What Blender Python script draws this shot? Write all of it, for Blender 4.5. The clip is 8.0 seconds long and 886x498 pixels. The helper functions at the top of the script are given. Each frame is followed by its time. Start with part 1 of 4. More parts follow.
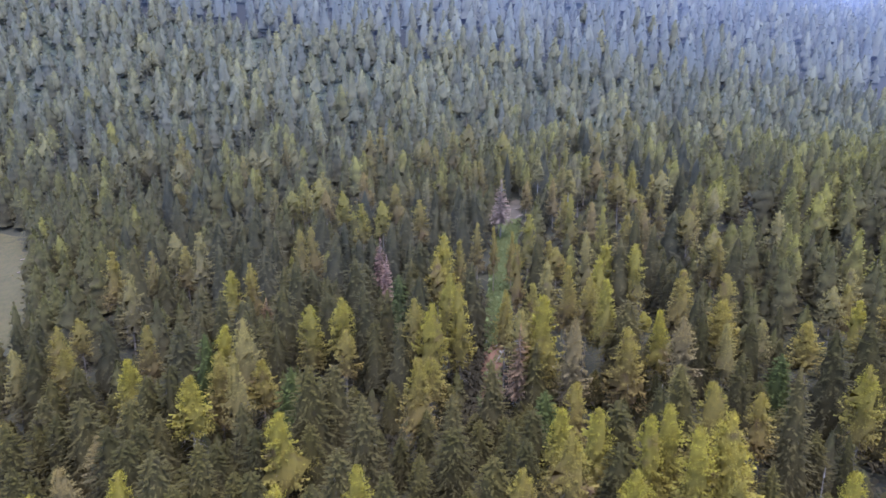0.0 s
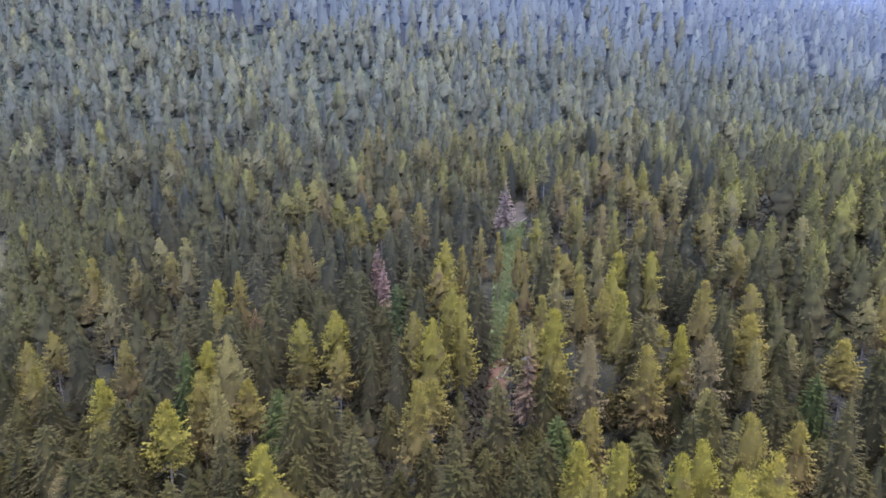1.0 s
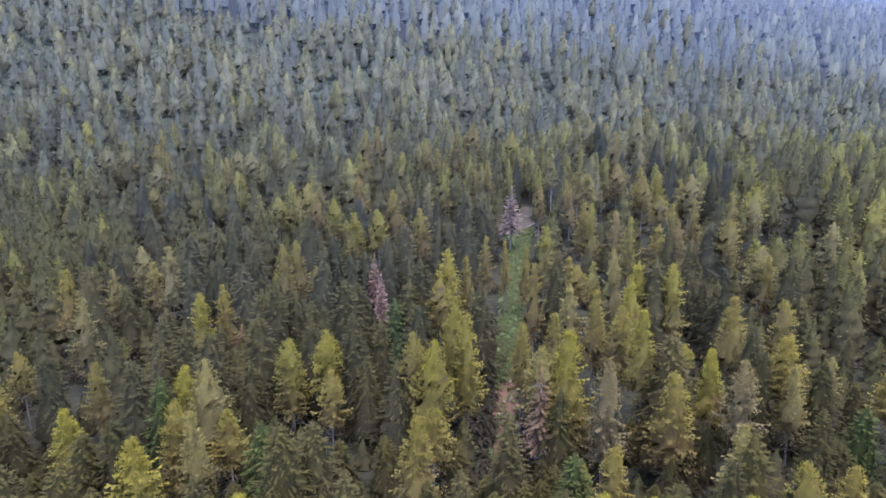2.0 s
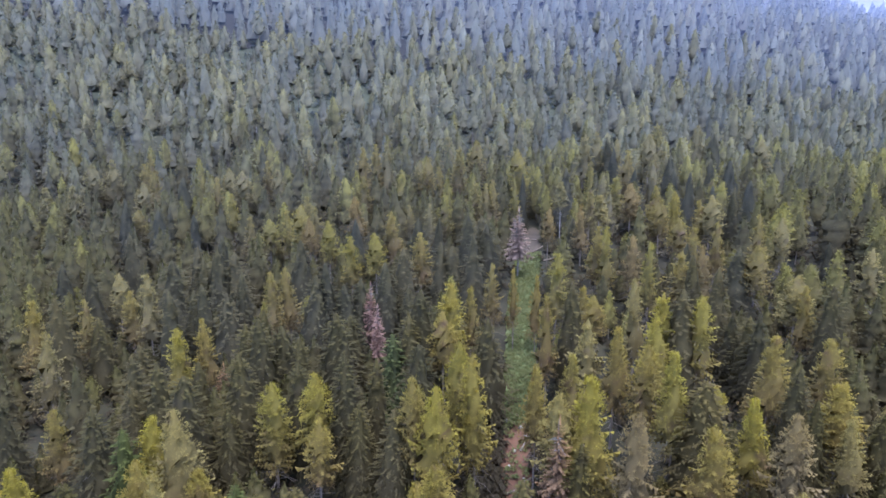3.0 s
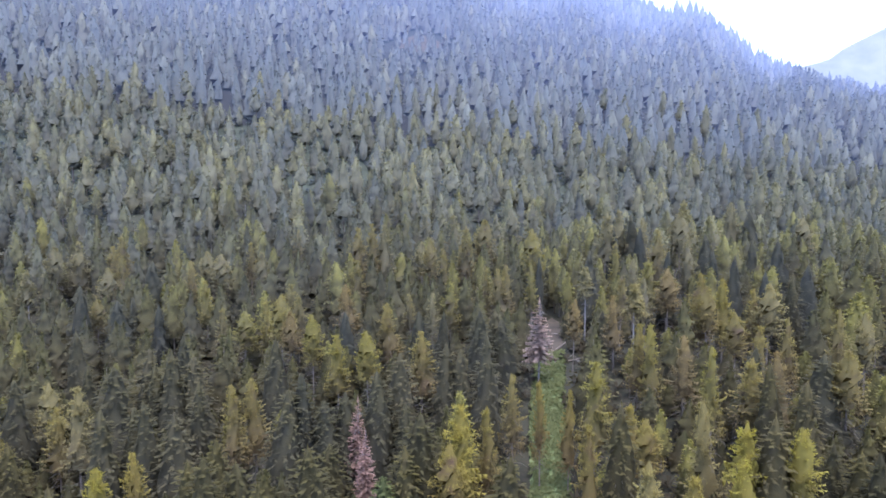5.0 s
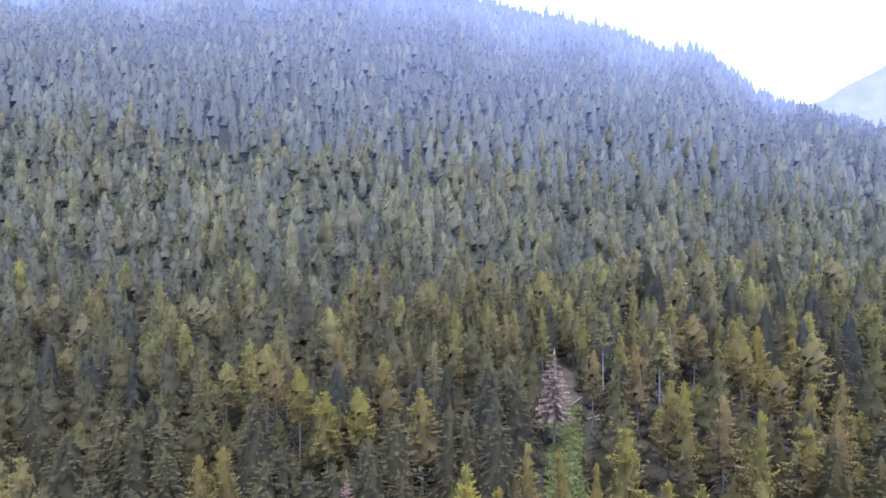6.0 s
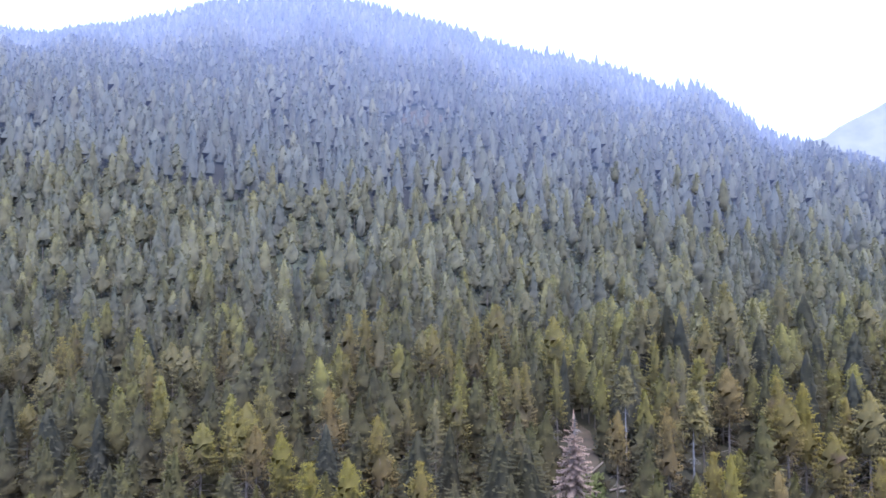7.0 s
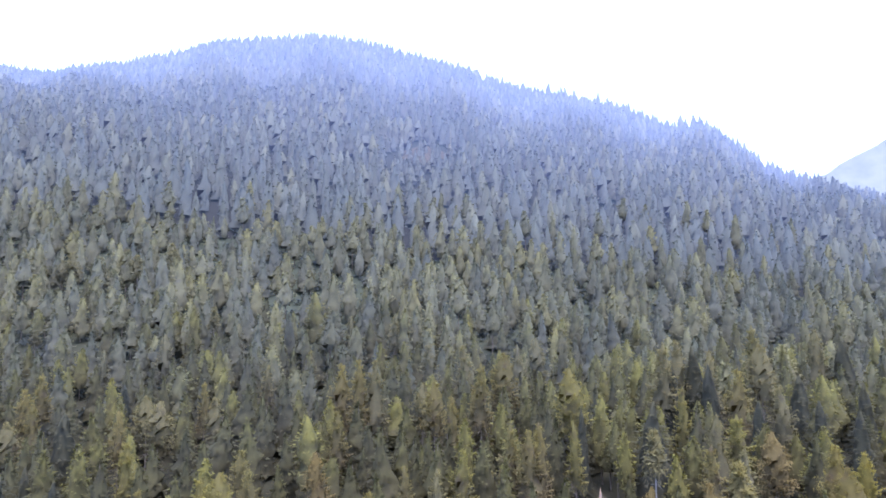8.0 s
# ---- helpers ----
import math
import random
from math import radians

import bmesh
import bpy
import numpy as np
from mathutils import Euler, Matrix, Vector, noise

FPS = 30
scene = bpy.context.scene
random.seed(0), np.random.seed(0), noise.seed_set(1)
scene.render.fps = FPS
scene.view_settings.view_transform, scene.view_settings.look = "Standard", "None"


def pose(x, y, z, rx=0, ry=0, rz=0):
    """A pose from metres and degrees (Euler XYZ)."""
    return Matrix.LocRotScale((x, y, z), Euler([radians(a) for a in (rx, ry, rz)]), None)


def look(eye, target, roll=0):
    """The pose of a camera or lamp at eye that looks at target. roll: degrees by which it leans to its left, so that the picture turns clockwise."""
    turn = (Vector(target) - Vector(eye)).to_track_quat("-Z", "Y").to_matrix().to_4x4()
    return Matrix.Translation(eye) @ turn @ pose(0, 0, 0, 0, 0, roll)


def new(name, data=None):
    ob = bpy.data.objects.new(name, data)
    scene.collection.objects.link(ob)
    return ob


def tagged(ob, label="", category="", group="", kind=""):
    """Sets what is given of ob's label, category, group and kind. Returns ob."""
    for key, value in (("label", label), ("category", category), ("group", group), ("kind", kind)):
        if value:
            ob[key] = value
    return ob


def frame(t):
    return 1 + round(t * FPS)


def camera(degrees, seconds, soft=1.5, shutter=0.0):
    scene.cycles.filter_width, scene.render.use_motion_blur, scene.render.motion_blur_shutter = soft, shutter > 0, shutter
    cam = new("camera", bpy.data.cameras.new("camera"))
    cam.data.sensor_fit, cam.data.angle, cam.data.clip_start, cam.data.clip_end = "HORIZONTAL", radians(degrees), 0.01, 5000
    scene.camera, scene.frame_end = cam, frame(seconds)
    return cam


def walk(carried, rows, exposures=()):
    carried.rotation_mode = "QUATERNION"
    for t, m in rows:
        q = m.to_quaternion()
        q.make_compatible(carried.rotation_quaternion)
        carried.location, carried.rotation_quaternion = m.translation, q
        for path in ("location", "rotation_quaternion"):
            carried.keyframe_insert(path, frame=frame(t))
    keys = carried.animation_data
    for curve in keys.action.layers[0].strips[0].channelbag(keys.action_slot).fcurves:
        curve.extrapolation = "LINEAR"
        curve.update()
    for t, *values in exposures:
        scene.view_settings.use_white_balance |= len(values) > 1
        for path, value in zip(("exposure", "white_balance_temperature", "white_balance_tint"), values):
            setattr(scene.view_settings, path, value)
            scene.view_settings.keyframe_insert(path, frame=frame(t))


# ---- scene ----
cam = camera(70.2, 8.0, soft=1.7)
METRES, EYE, TILT, LEAN, TURN = 112.0, 60.0, -13.0, 0.0, 0.0
ROWS = [
    (0.0, 0.0, 0.0, 0.0, -0.0, 0.0, 0.0),
    (0.5, -0.0012, 0.047, 0.0088, 0.02, -0.05, 0.01),
    (1.0, -0.0025, 0.0976, 0.0183, 0.04, -0.09, 0.01),
    (1.5, -0.0038, 0.1515, 0.0286, 0.08, -0.14, 0.02),
    (3.0, -0.0089, 0.3263, 0.0639, 0.19, 1.46, 0.05),
    (3.5, -0.0109, 0.3875, 0.0765, 0.23, 3.19, 0.06),
    (4.0, -0.0121, 0.4504, 0.0893, 0.31, 4.95, 0.08),
    (4.5, -0.0138, 0.5138, 0.1027, 0.37, 6.7, 0.1),
    (6.0, -0.0191, 0.7082, 0.1499, 0.57, 11.91, 0.16),
    (6.5, -0.0205, 0.7732, 0.1706, 0.64, 13.61, 0.18),
    (7.0, -0.0222, 0.8375, 0.1938, 0.71, 15.3, 0.21),
    (7.5, -0.0235, 0.9025, 0.2186, 0.8, 17.02, 0.21),
    (8.0, -0.0249, 0.9669, 0.2445, 0.88, 18.69, 0.22),
]
walk(cam, [(t, pose(0, 0, EYE, TILT, LEAN, TURN) @ pose(METRES * x, METRES * y, METRES * z, 90 + pitch, roll, yaw)) for t, x, y, z, yaw, pitch, roll in ROWS], [(0.0, 2.04, 5650, 18), (4.0, 2.04, 5750, 18), (8.0, 1.96, 5950, 18)])

# ---- light ----
SUN_UP, SUN_TURN = 76.0, 150.0
world = bpy.data.worlds.new("sky")
scene.world = world
world.use_nodes = True
wn, wl = world.node_tree.nodes, world.node_tree.links
sky = wn.new("ShaderNodeTexSky")
sky.sky_type, sky.sun_disc = "NISHITA", False
sky.sun_elevation, sky.sun_rotation = radians(SUN_UP), radians(SUN_TURN)
sky.air_density, sky.dust_density, sky.ozone_density, sky.altitude = 1.0, 6.0, 1.0, 1200
haze = wn.new("ShaderNodeMix")
haze.data_type = "RGBA"
haze.inputs[0].default_value = 0.6
haze.inputs[7].default_value = (6.9, 8.6, 14.0, 1)
wl.new(sky.outputs[0], haze.inputs[6])
wl.new(haze.outputs[2], wn["Background"].inputs[0])
wn["Background"].inputs[1].default_value = 0.085

sun_lamp = bpy.data.lights.new("sun", "SUN")
sun_lamp.energy, sun_lamp.angle, sun_lamp.color = 1.5, radians(36), (1.0, 0.945, 0.84)
sun = new("sun", sun_lamp)
turn = radians(SUN_TURN)
toward = Vector((math.sin(turn) * math.cos(radians(SUN_UP)), math.cos(turn) * math.cos(radians(SUN_UP)), math.sin(radians(SUN_UP))))
sun.matrix_world = look(toward * 300, (0, 0, 0))

# ---- the lie of the land ----
VIEW_Y = 112.0
SLOPE_AT = (-3000, -400, 60, 120, 150, 180, 212, 245, 280, 330, 395, 450, 500, 600, 700)
SLOPE_Z = (-60, -22, -9, -8, -2, 5, 12, 17, 23, 33, 54, 78, 109, 178, 240)
RIDGE_AZ = (-1.0, -0.746, -0.651, -0.557, -0.464, -0.37, -0.22, -0.136, -0.043, 0.087, 0.187, 0.278, 0.341, 0.368, 0.405, 0.458, 0.501, 0.571, 0.6, 0.692, 1.0)
RIDGE_EL = (0.36, 0.41, 0.397, 0.411, 0.429, 0.45, 0.457, 0.444, 0.419, 0.374, 0.349, 0.329, 0.306, 0.295, 0.300, 0.27, 0.237, 0.204, 0.188, 0.176, 0.16)
FAR_AZ = (-1.0, -0.2, 0.1, 0.4, 0.58, 0.7, 1.0)
FAR_D = (1150, 1150, 1080, 950, 800, 720, 700)


def smooth(v):
    v = np.clip(v, 0.0, 1.0)
    return v * v * (3 - 2 * v)


def low_slope(x, y):
    u = y - 0.2 * np.clip(x, -420, 420) * smooth((y - 240) / 160)
    side = 0.075 * np.clip(x + 5, -150, 150) * (1 - smooth((y - 200) / 160)) * smooth((y + 150) / 150)
    bumps = 1.6 * np.sin(x * 0.043 + 1.0) * np.sin(y * 0.037) + 0.8 * np.sin(x * 0.11 + y * 0.07)
    return np.interp(u, SLOPE_AT, SLOPE_Z) + side + bumps


def ground_z(x, y):
    """Height of the ground: a gentle wooded floor that steepens into a mountainside with its crest."""
    x, y = np.asarray(x, float), np.asarray(y, float)
    start = 460.0
    out = np.maximum(y - VIEW_Y, 1.0)
    az = np.clip((x + 3) / out, -1.0, 1.0)
    crest = np.interp(az, FAR_AZ, FAR_D)
    crest_z = 62 + np.interp(az, RIDGE_AZ, RIDGE_EL) * crest - 17
    foot = low_slope(-3 + az * start, np.full_like(x, VIEW_Y + start))
    s = np.clip((out - start) / (crest - start), 0, 1)
    gully = 7 * np.sin(az * 31 + 1.3) * np.sin(s * math.pi) + 4 * np.sin(az * 67 + out * 0.02) * np.sin(s * math.pi)
    hill = foot + (crest_z - foot) * s ** 0.95 + gully - 0.35 * np.maximum(out - crest, 0)
    hill = np.maximum(hill, -60)
    return np.where(out > start, hill, low_slope(x, y))


# ---- materials ----
def node_material(name):
    mat = bpy.data.materials.new(name)
    mat.use_nodes = True
    n, l = mat.node_tree.nodes, mat.node_tree.links
    return mat, n, l, n["Principled BSDF"]


def mixed(n, l, fac, a, b, blend="MIX"):
    m = n.new("ShaderNodeMix")
    m.data_type, m.blend_type = "RGBA", blend
    for socket, value in ((m.inputs[0], fac), (m.inputs[6], a), (m.inputs[7], b)):
        if isinstance(value, (int, float)):
            socket.default_value = value
        elif isinstance(value, tuple):
            socket.default_value = (*value, 1)
        else:
            l.new(value, socket)
    return m.outputs[2]


def noise_fac(n, l, scale, detail=3, low=0.35, high=0.65, object_space=False):
    where = n.new("ShaderNodeTexCoord").outputs["Object"] if object_space else n.new("ShaderNodeNewGeometry").outputs["Position"]
    t = n.new("ShaderNodeTexNoise")
    t.inputs["Scale"].default_value, t.inputs["Detail"].default_value = scale, detail
    l.new(where, t.inputs["Vector"])
    r = n.new("ShaderNodeMapRange")
    r.inputs[1].default_value, r.inputs[2].default_value = low, high
    l.new(t.outputs[0], r.inputs[0])
    return r.outputs[0]


def needles(name, dark, light, inner, stuff=False, air_haze=0.0, glow=None, grey=0.0, thinness=0.36, twiggy=0.45, green_to=0.3, old=0.62, fresh=1.22, haze_sheen=0.12):
    """Foliage: each tree has its own tone, twigs vary, and old inner growth shows brown in places; crown shade and haze
    are painted in.
    """
    mat, n, l, bsdf = node_material(name)
    if stuff:
        own = n.new("ShaderNodeAttribute")
        own.attribute_name = "tone"
        own = own.outputs["Fac"]
    else:
        own = n.new("ShaderNodeObjectInfo").outputs["Random"]
    col = mixed(n, l, own, dark, light)
    twig = noise_fac(n, l, 1.3, 2)
    col = mixed(n, l, twig, col, mixed(n, l, 1.0, col, (1 + 0.5 * twiggy, 1 + 0.4 * twiggy, 1 + 0.25 * twiggy), "MULTIPLY"))
    # brown lower growth; the fade also paints brighter, top-lit crowns
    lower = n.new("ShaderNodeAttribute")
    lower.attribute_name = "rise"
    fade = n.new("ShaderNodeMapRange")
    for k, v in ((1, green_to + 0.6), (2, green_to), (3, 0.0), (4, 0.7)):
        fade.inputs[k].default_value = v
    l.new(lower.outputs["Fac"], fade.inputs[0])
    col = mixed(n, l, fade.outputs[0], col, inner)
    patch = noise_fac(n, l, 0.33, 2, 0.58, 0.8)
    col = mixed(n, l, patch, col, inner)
    # browner old growth, plus painted crown shade: inside darkened, bough tips lightened
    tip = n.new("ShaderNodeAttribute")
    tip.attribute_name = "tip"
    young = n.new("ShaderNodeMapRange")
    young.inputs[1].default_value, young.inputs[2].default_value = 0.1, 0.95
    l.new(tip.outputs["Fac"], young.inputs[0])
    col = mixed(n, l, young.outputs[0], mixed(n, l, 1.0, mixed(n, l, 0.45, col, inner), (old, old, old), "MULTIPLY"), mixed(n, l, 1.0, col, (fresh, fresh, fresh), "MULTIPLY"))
    isle = n.new("ShaderNodeNewGeometry").outputs["Random Per Island"]
    shade = n.new("ShaderNodeMapRange")
    shade.inputs[3].default_value, shade.inputs[4].default_value = 1 - 0.18 * twiggy, 1 + 0.18 * twiggy
    l.new(isle, shade.inputs[0])
    col = mixed(n, l, 1.0, col, shade.outputs[0], "MULTIPLY")
    # distance haze painted in: base colour pulled towards blue-grey
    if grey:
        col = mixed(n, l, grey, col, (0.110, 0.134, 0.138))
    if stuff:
        # haze mixed into the base colour by each tree's stored share
        haze_share = n.new("ShaderNodeAttribute")
        haze_share.attribute_name = "air_haze"
        col = mixed(n, l, haze_share.outputs["Fac"], col, mixed(n, l, 0.44, col, (0.122, 0.154, 0.172)))
    l.new(col, bsdf.inputs["Base Color"])
    bump = n.new("ShaderNodeBump")
    bump.inputs["Strength"].default_value, bump.inputs["Distance"].default_value = (0.3, 0.6) if stuff else (0.2, 0.3)
    l.new(noise_fac(n, l, 0.75 if stuff else 1.6, 3, 0.25, 0.75), bump.inputs["Height"])
    l.new(bump.outputs[0], bsdf.inputs["Normal"])
    bsdf.inputs["Roughness"].default_value = 0.75
    bsdf.inputs["Specular IOR Level"].default_value = 0.12
    bsdf.inputs["Sheen Weight"].default_value = air_haze
    bsdf.inputs["Sheen Roughness"].default_value = 0.9
    bsdf.inputs["Sheen Tint"].default_value = (0.66, 0.82, 1.0, 1)
    if stuff:
        # bluish sheen adds to the painted haze
        weight = n.new("ShaderNodeMapRange")
        weight.inputs[3].default_value, weight.inputs[4].default_value = air_haze, haze_sheen
        l.new(haze_share.outputs["Fac"], weight.inputs[0])
        l.new(weight.outputs[0], bsdf.inputs["Sheen Weight"])
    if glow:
        haze_glow(n, l, bsdf, glow)
    thin = n.new("ShaderNodeBsdfTranslucent")
    l.new(col, thin.inputs["Color"])
    both = n.new("ShaderNodeMixShader")
    both.inputs[0].default_value = thinness
    l.new(bsdf.outputs[0], both.inputs[1])
    l.new(thin.outputs[0], both.inputs[2])
    l.new(both.outputs[0], n["Material Output"].inputs["Surface"])
    return mat


def haze_glow(n, l, bsdf, glow):
    """Haze as emission: the backdrop mountainside glows blue, more the farther it lies."""
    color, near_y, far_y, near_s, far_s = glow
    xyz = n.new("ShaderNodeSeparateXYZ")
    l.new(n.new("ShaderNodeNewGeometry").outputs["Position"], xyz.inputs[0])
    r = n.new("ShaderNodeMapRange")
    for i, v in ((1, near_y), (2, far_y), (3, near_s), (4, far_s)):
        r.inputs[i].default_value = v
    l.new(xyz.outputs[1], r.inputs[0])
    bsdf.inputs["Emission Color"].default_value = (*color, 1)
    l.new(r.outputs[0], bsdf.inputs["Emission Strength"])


def bark(name, a, b, glow=None):
    mat, n, l, bsdf = node_material(name)
    col = mixed(n, l, noise_fac(n, l, 3.0, 4), a, b)
    l.new(col, bsdf.inputs["Base Color"])
    bsdf.inputs["Roughness"].default_value = 0.9
    if glow:
        haze_glow(n, l, bsdf, glow)
    return mat


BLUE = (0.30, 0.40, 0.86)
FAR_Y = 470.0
# blue glow that paints haze onto the far floor and far woods
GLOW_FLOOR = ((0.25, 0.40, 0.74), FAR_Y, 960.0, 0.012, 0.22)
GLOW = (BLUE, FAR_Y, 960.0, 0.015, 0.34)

# needles step greyer from the valley floor up the slope: painted distance haze
HAZE_STEPS = (0.0, 0.06, 0.15, 0.27, 0.42)
M_SPRUCE = [needles("spruce_needles", (0.054, 0.049, 0.014), (0.110, 0.092, 0.023), (0.064, 0.051, 0.025), grey=g, old=0.72, fresh=1.02) for g in HAZE_STEPS]
M_BROWN = [needles("brown_spruce_needles", (0.090, 0.077, 0.024), (0.116, 0.095, 0.030), (0.080, 0.064, 0.030), grey=g, old=0.72, fresh=1.05) for g in HAZE_STEPS]
M_LARCH = [needles("larch_needles", (0.218, 0.186, 0.036), (0.270, 0.222, 0.042), (0.164, 0.104, 0.058), grey=g, green_to=0.30, thinness=0.48) for g in HAZE_STEPS]
M_BRIGHT = [needles("bright_larch_needles", (0.240, 0.216, 0.030), (0.300, 0.262, 0.034), (0.168, 0.114, 0.056), grey=g, green_to=0.26, thinness=0.48) for g in HAZE_STEPS]
M_YELLOW = [needles("yellow_larch_needles", (0.270, 0.230, 0.036), (0.305, 0.250, 0.040), (0.170, 0.126, 0.052), grey=g, green_to=0.16, thinness=0.48) for g in HAZE_STEPS]
M_DULL = [needles("dull_larch_needles", (0.196, 0.168, 0.050), (0.244, 0.205, 0.058), (0.140, 0.104, 0.052), grey=g) for g in HAZE_STEPS]
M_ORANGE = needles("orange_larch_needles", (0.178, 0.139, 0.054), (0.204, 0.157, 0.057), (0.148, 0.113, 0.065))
M_FIR = [needles("young_fir_needles", (0.064, 0.076, 0.021), (0.078, 0.090, 0.024), (0.052, 0.060, 0.018), grey=g) for g in HAZE_STEPS]
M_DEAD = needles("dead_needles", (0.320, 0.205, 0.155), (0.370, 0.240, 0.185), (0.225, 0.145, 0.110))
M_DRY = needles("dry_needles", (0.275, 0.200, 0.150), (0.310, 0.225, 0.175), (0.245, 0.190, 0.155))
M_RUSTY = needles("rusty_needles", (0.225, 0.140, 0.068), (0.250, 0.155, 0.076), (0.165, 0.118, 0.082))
M_TRUNK = bark("spruce_bark", (0.131, 0.104, 0.083), (0.226, 0.187, 0.152))
M_LARCH_TRUNK = bark("larch_bark", (0.139, 0.113, 0.087), (0.217, 0.183, 0.144))
M_PALE_TRUNK = bark("pale_bark", (0.25, 0.23, 0.205), (0.35, 0.325, 0.295))
M_GREY_WOOD = bark("bare_wood", (0.17, 0.158, 0.145), (0.27, 0.252, 0.23))
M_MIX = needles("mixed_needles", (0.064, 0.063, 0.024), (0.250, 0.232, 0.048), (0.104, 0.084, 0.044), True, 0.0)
# slope and far needles: base colours paler and bluer, to paint in haze
M_MID = needles("slope_needles", (0.072, 0.080, 0.044), (0.300, 0.276, 0.092), (0.146, 0.128, 0.080), True, 0.0, thinness=0.36, twiggy=0.4, old=0.66, fresh=1.15, haze_sheen=0.14)
M_FAR = needles("far_needles", (0.066, 0.080, 0.062), (0.215, 0.212, 0.118), (0.120, 0.116, 0.086), True, 0.0, GLOW, thinness=0.4, twiggy=0.2, old=0.85, fresh=1.1, haze_sheen=0.14)
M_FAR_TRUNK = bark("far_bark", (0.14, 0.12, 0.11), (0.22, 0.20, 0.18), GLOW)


def ground_material(name, glow=None, deep=1.0, lift_share=1.0):
    mat, n, l, bsdf = node_material(name)
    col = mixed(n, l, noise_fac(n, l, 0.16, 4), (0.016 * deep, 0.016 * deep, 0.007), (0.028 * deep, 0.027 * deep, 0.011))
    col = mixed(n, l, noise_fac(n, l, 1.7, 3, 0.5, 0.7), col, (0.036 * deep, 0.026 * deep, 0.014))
    xyz = n.new("ShaderNodeSeparateXYZ")
    l.new(n.new("ShaderNodeNewGeometry").outputs["Position"], xyz.inputs[0])
    # green slope cover, kept paler to paint in the haze over dark gaps
    floor_lift = n.new("ShaderNodeMapRange")
    floor_lift.inputs[1].default_value, floor_lift.inputs[2].default_value, floor_lift.inputs[4].default_value = 320.0, 400.0, lift_share
    l.new(xyz.outputs[1], floor_lift.inputs[0])
    col = mixed(n, l, floor_lift.outputs[0], col, mixed(n, l, noise_fac(n, l, 0.3, 4), (0.034, 0.042, 0.028), (0.054, 0.064, 0.042)))
    l.new(col, bsdf.inputs["Base Color"])
    bsdf.inputs["Roughness"].default_value = 0.95
    bump = n.new("ShaderNodeBump")
    bump.inputs["Strength"].default_value = 0.6
    l.new(noise_fac(n, l, 2.5, 5, 0.2, 0.8), bump.inputs["Height"])
    l.new(bump.outputs[0], bsdf.inputs["Normal"])
    if glow:
        haze_glow(n, l, bsdf, glow)
    return mat


def patch_material(name, a, b, c, glow=None):
    mat, n, l, bsdf = node_material(name)
    col = mixed(n, l, noise_fac(n, l, 0.5, 4), a, b)
    col = mixed(n, l, noise_fac(n, l, 2.3, 4, 0.5, 0.7), col, c)
    l.new(col, bsdf.inputs["Base Color"])
    bsdf.inputs["Roughness"].default_value = 0.95
    bump = n.new("ShaderNodeBump")
    bump.inputs["Strength"].default_value = 0.8
    l.new(noise_fac(n, l, 3.0, 5, 0.2, 0.8), bump.inputs["Height"])
    l.new(bump.outputs[0], bsdf.inputs["Normal"])
    if glow:
        haze_glow(n, l, bsdf, glow)
    return mat


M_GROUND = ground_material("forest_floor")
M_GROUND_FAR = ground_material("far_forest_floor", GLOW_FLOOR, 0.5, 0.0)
M_GRASS = patch_material("clearing_grass", (0.113, 0.157, 0.052), (0.165, 0.209, 0.078), (0.148, 0.131, 0.065))
M_MEADOW = patch_material("dry_meadow", (0.036, 0.034, 0.009), (0.062, 0.052, 0.015), (0.084, 0.054, 0.026))
M_SOIL = patch_material("bare_soil", (0.090, 0.042, 0.024), (0.125, 0.060, 0.036), (0.074, 0.058, 0.026))
M_DARK_SOIL = patch_material("dark_soil", (0.042, 0.031, 0.021), (0.068, 0.049, 0.033), (0.045, 0.045, 0.024))
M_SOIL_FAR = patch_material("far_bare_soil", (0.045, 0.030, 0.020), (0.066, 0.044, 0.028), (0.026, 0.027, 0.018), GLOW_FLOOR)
M_SCRUB = needles("scrub_leaves", (0.045, 0.054, 0.023), (0.098, 0.109, 0.044), (0.078, 0.060, 0.040), True)
M_SLOPE_SCRUB = needles("slope_scrub_leaves", (0.055, 0.062, 0.034), (0.090, 0.096, 0.052), (0.07, 0.07, 0.048), True, thinness=0.5)
M_FERN = needles("fern_leaves", (0.255, 0.315, 0.095), (0.375, 0.425, 0.150), (0.191, 0.209, 0.087), True)


# ---- mesh helpers ----
def turned_out(verts, tris, up, soft=0.62):
    """Crowns: faces wound to look outwards, and soft normals that follow the crown more than the single twig."""
    verts = verts[:, :3]
    out = verts * np.array((1.0, 1.0, 0.0))
    out /= np.linalg.norm(out, axis=1, keepdims=True) + 0.3
    out = out + np.array((0.0, 0.0, up))
    a, b, c = (verts[tris[:, k]] for k in range(3))
    flat = np.cross(b - a, c - a)
    flat /= np.linalg.norm(flat, axis=1, keepdims=True) + 1e-9
    away = np.einsum("ij,ij->i", flat, out[tris].mean(1)) < 0
    tris = tris.copy()
    tris[away] = tris[away][:, ::-1]
    flat[away] *= -1
    own = np.zeros_like(verts)
    for k in range(3):
        np.add.at(own, tris[:, k], flat)
    own /= np.linalg.norm(own, axis=1, keepdims=True) + 1e-9
    n = soft * out / np.linalg.norm(out, axis=1, keepdims=True) + (1 - soft) * own
    return tris, n / np.linalg.norm(n, axis=1, keepdims=True)


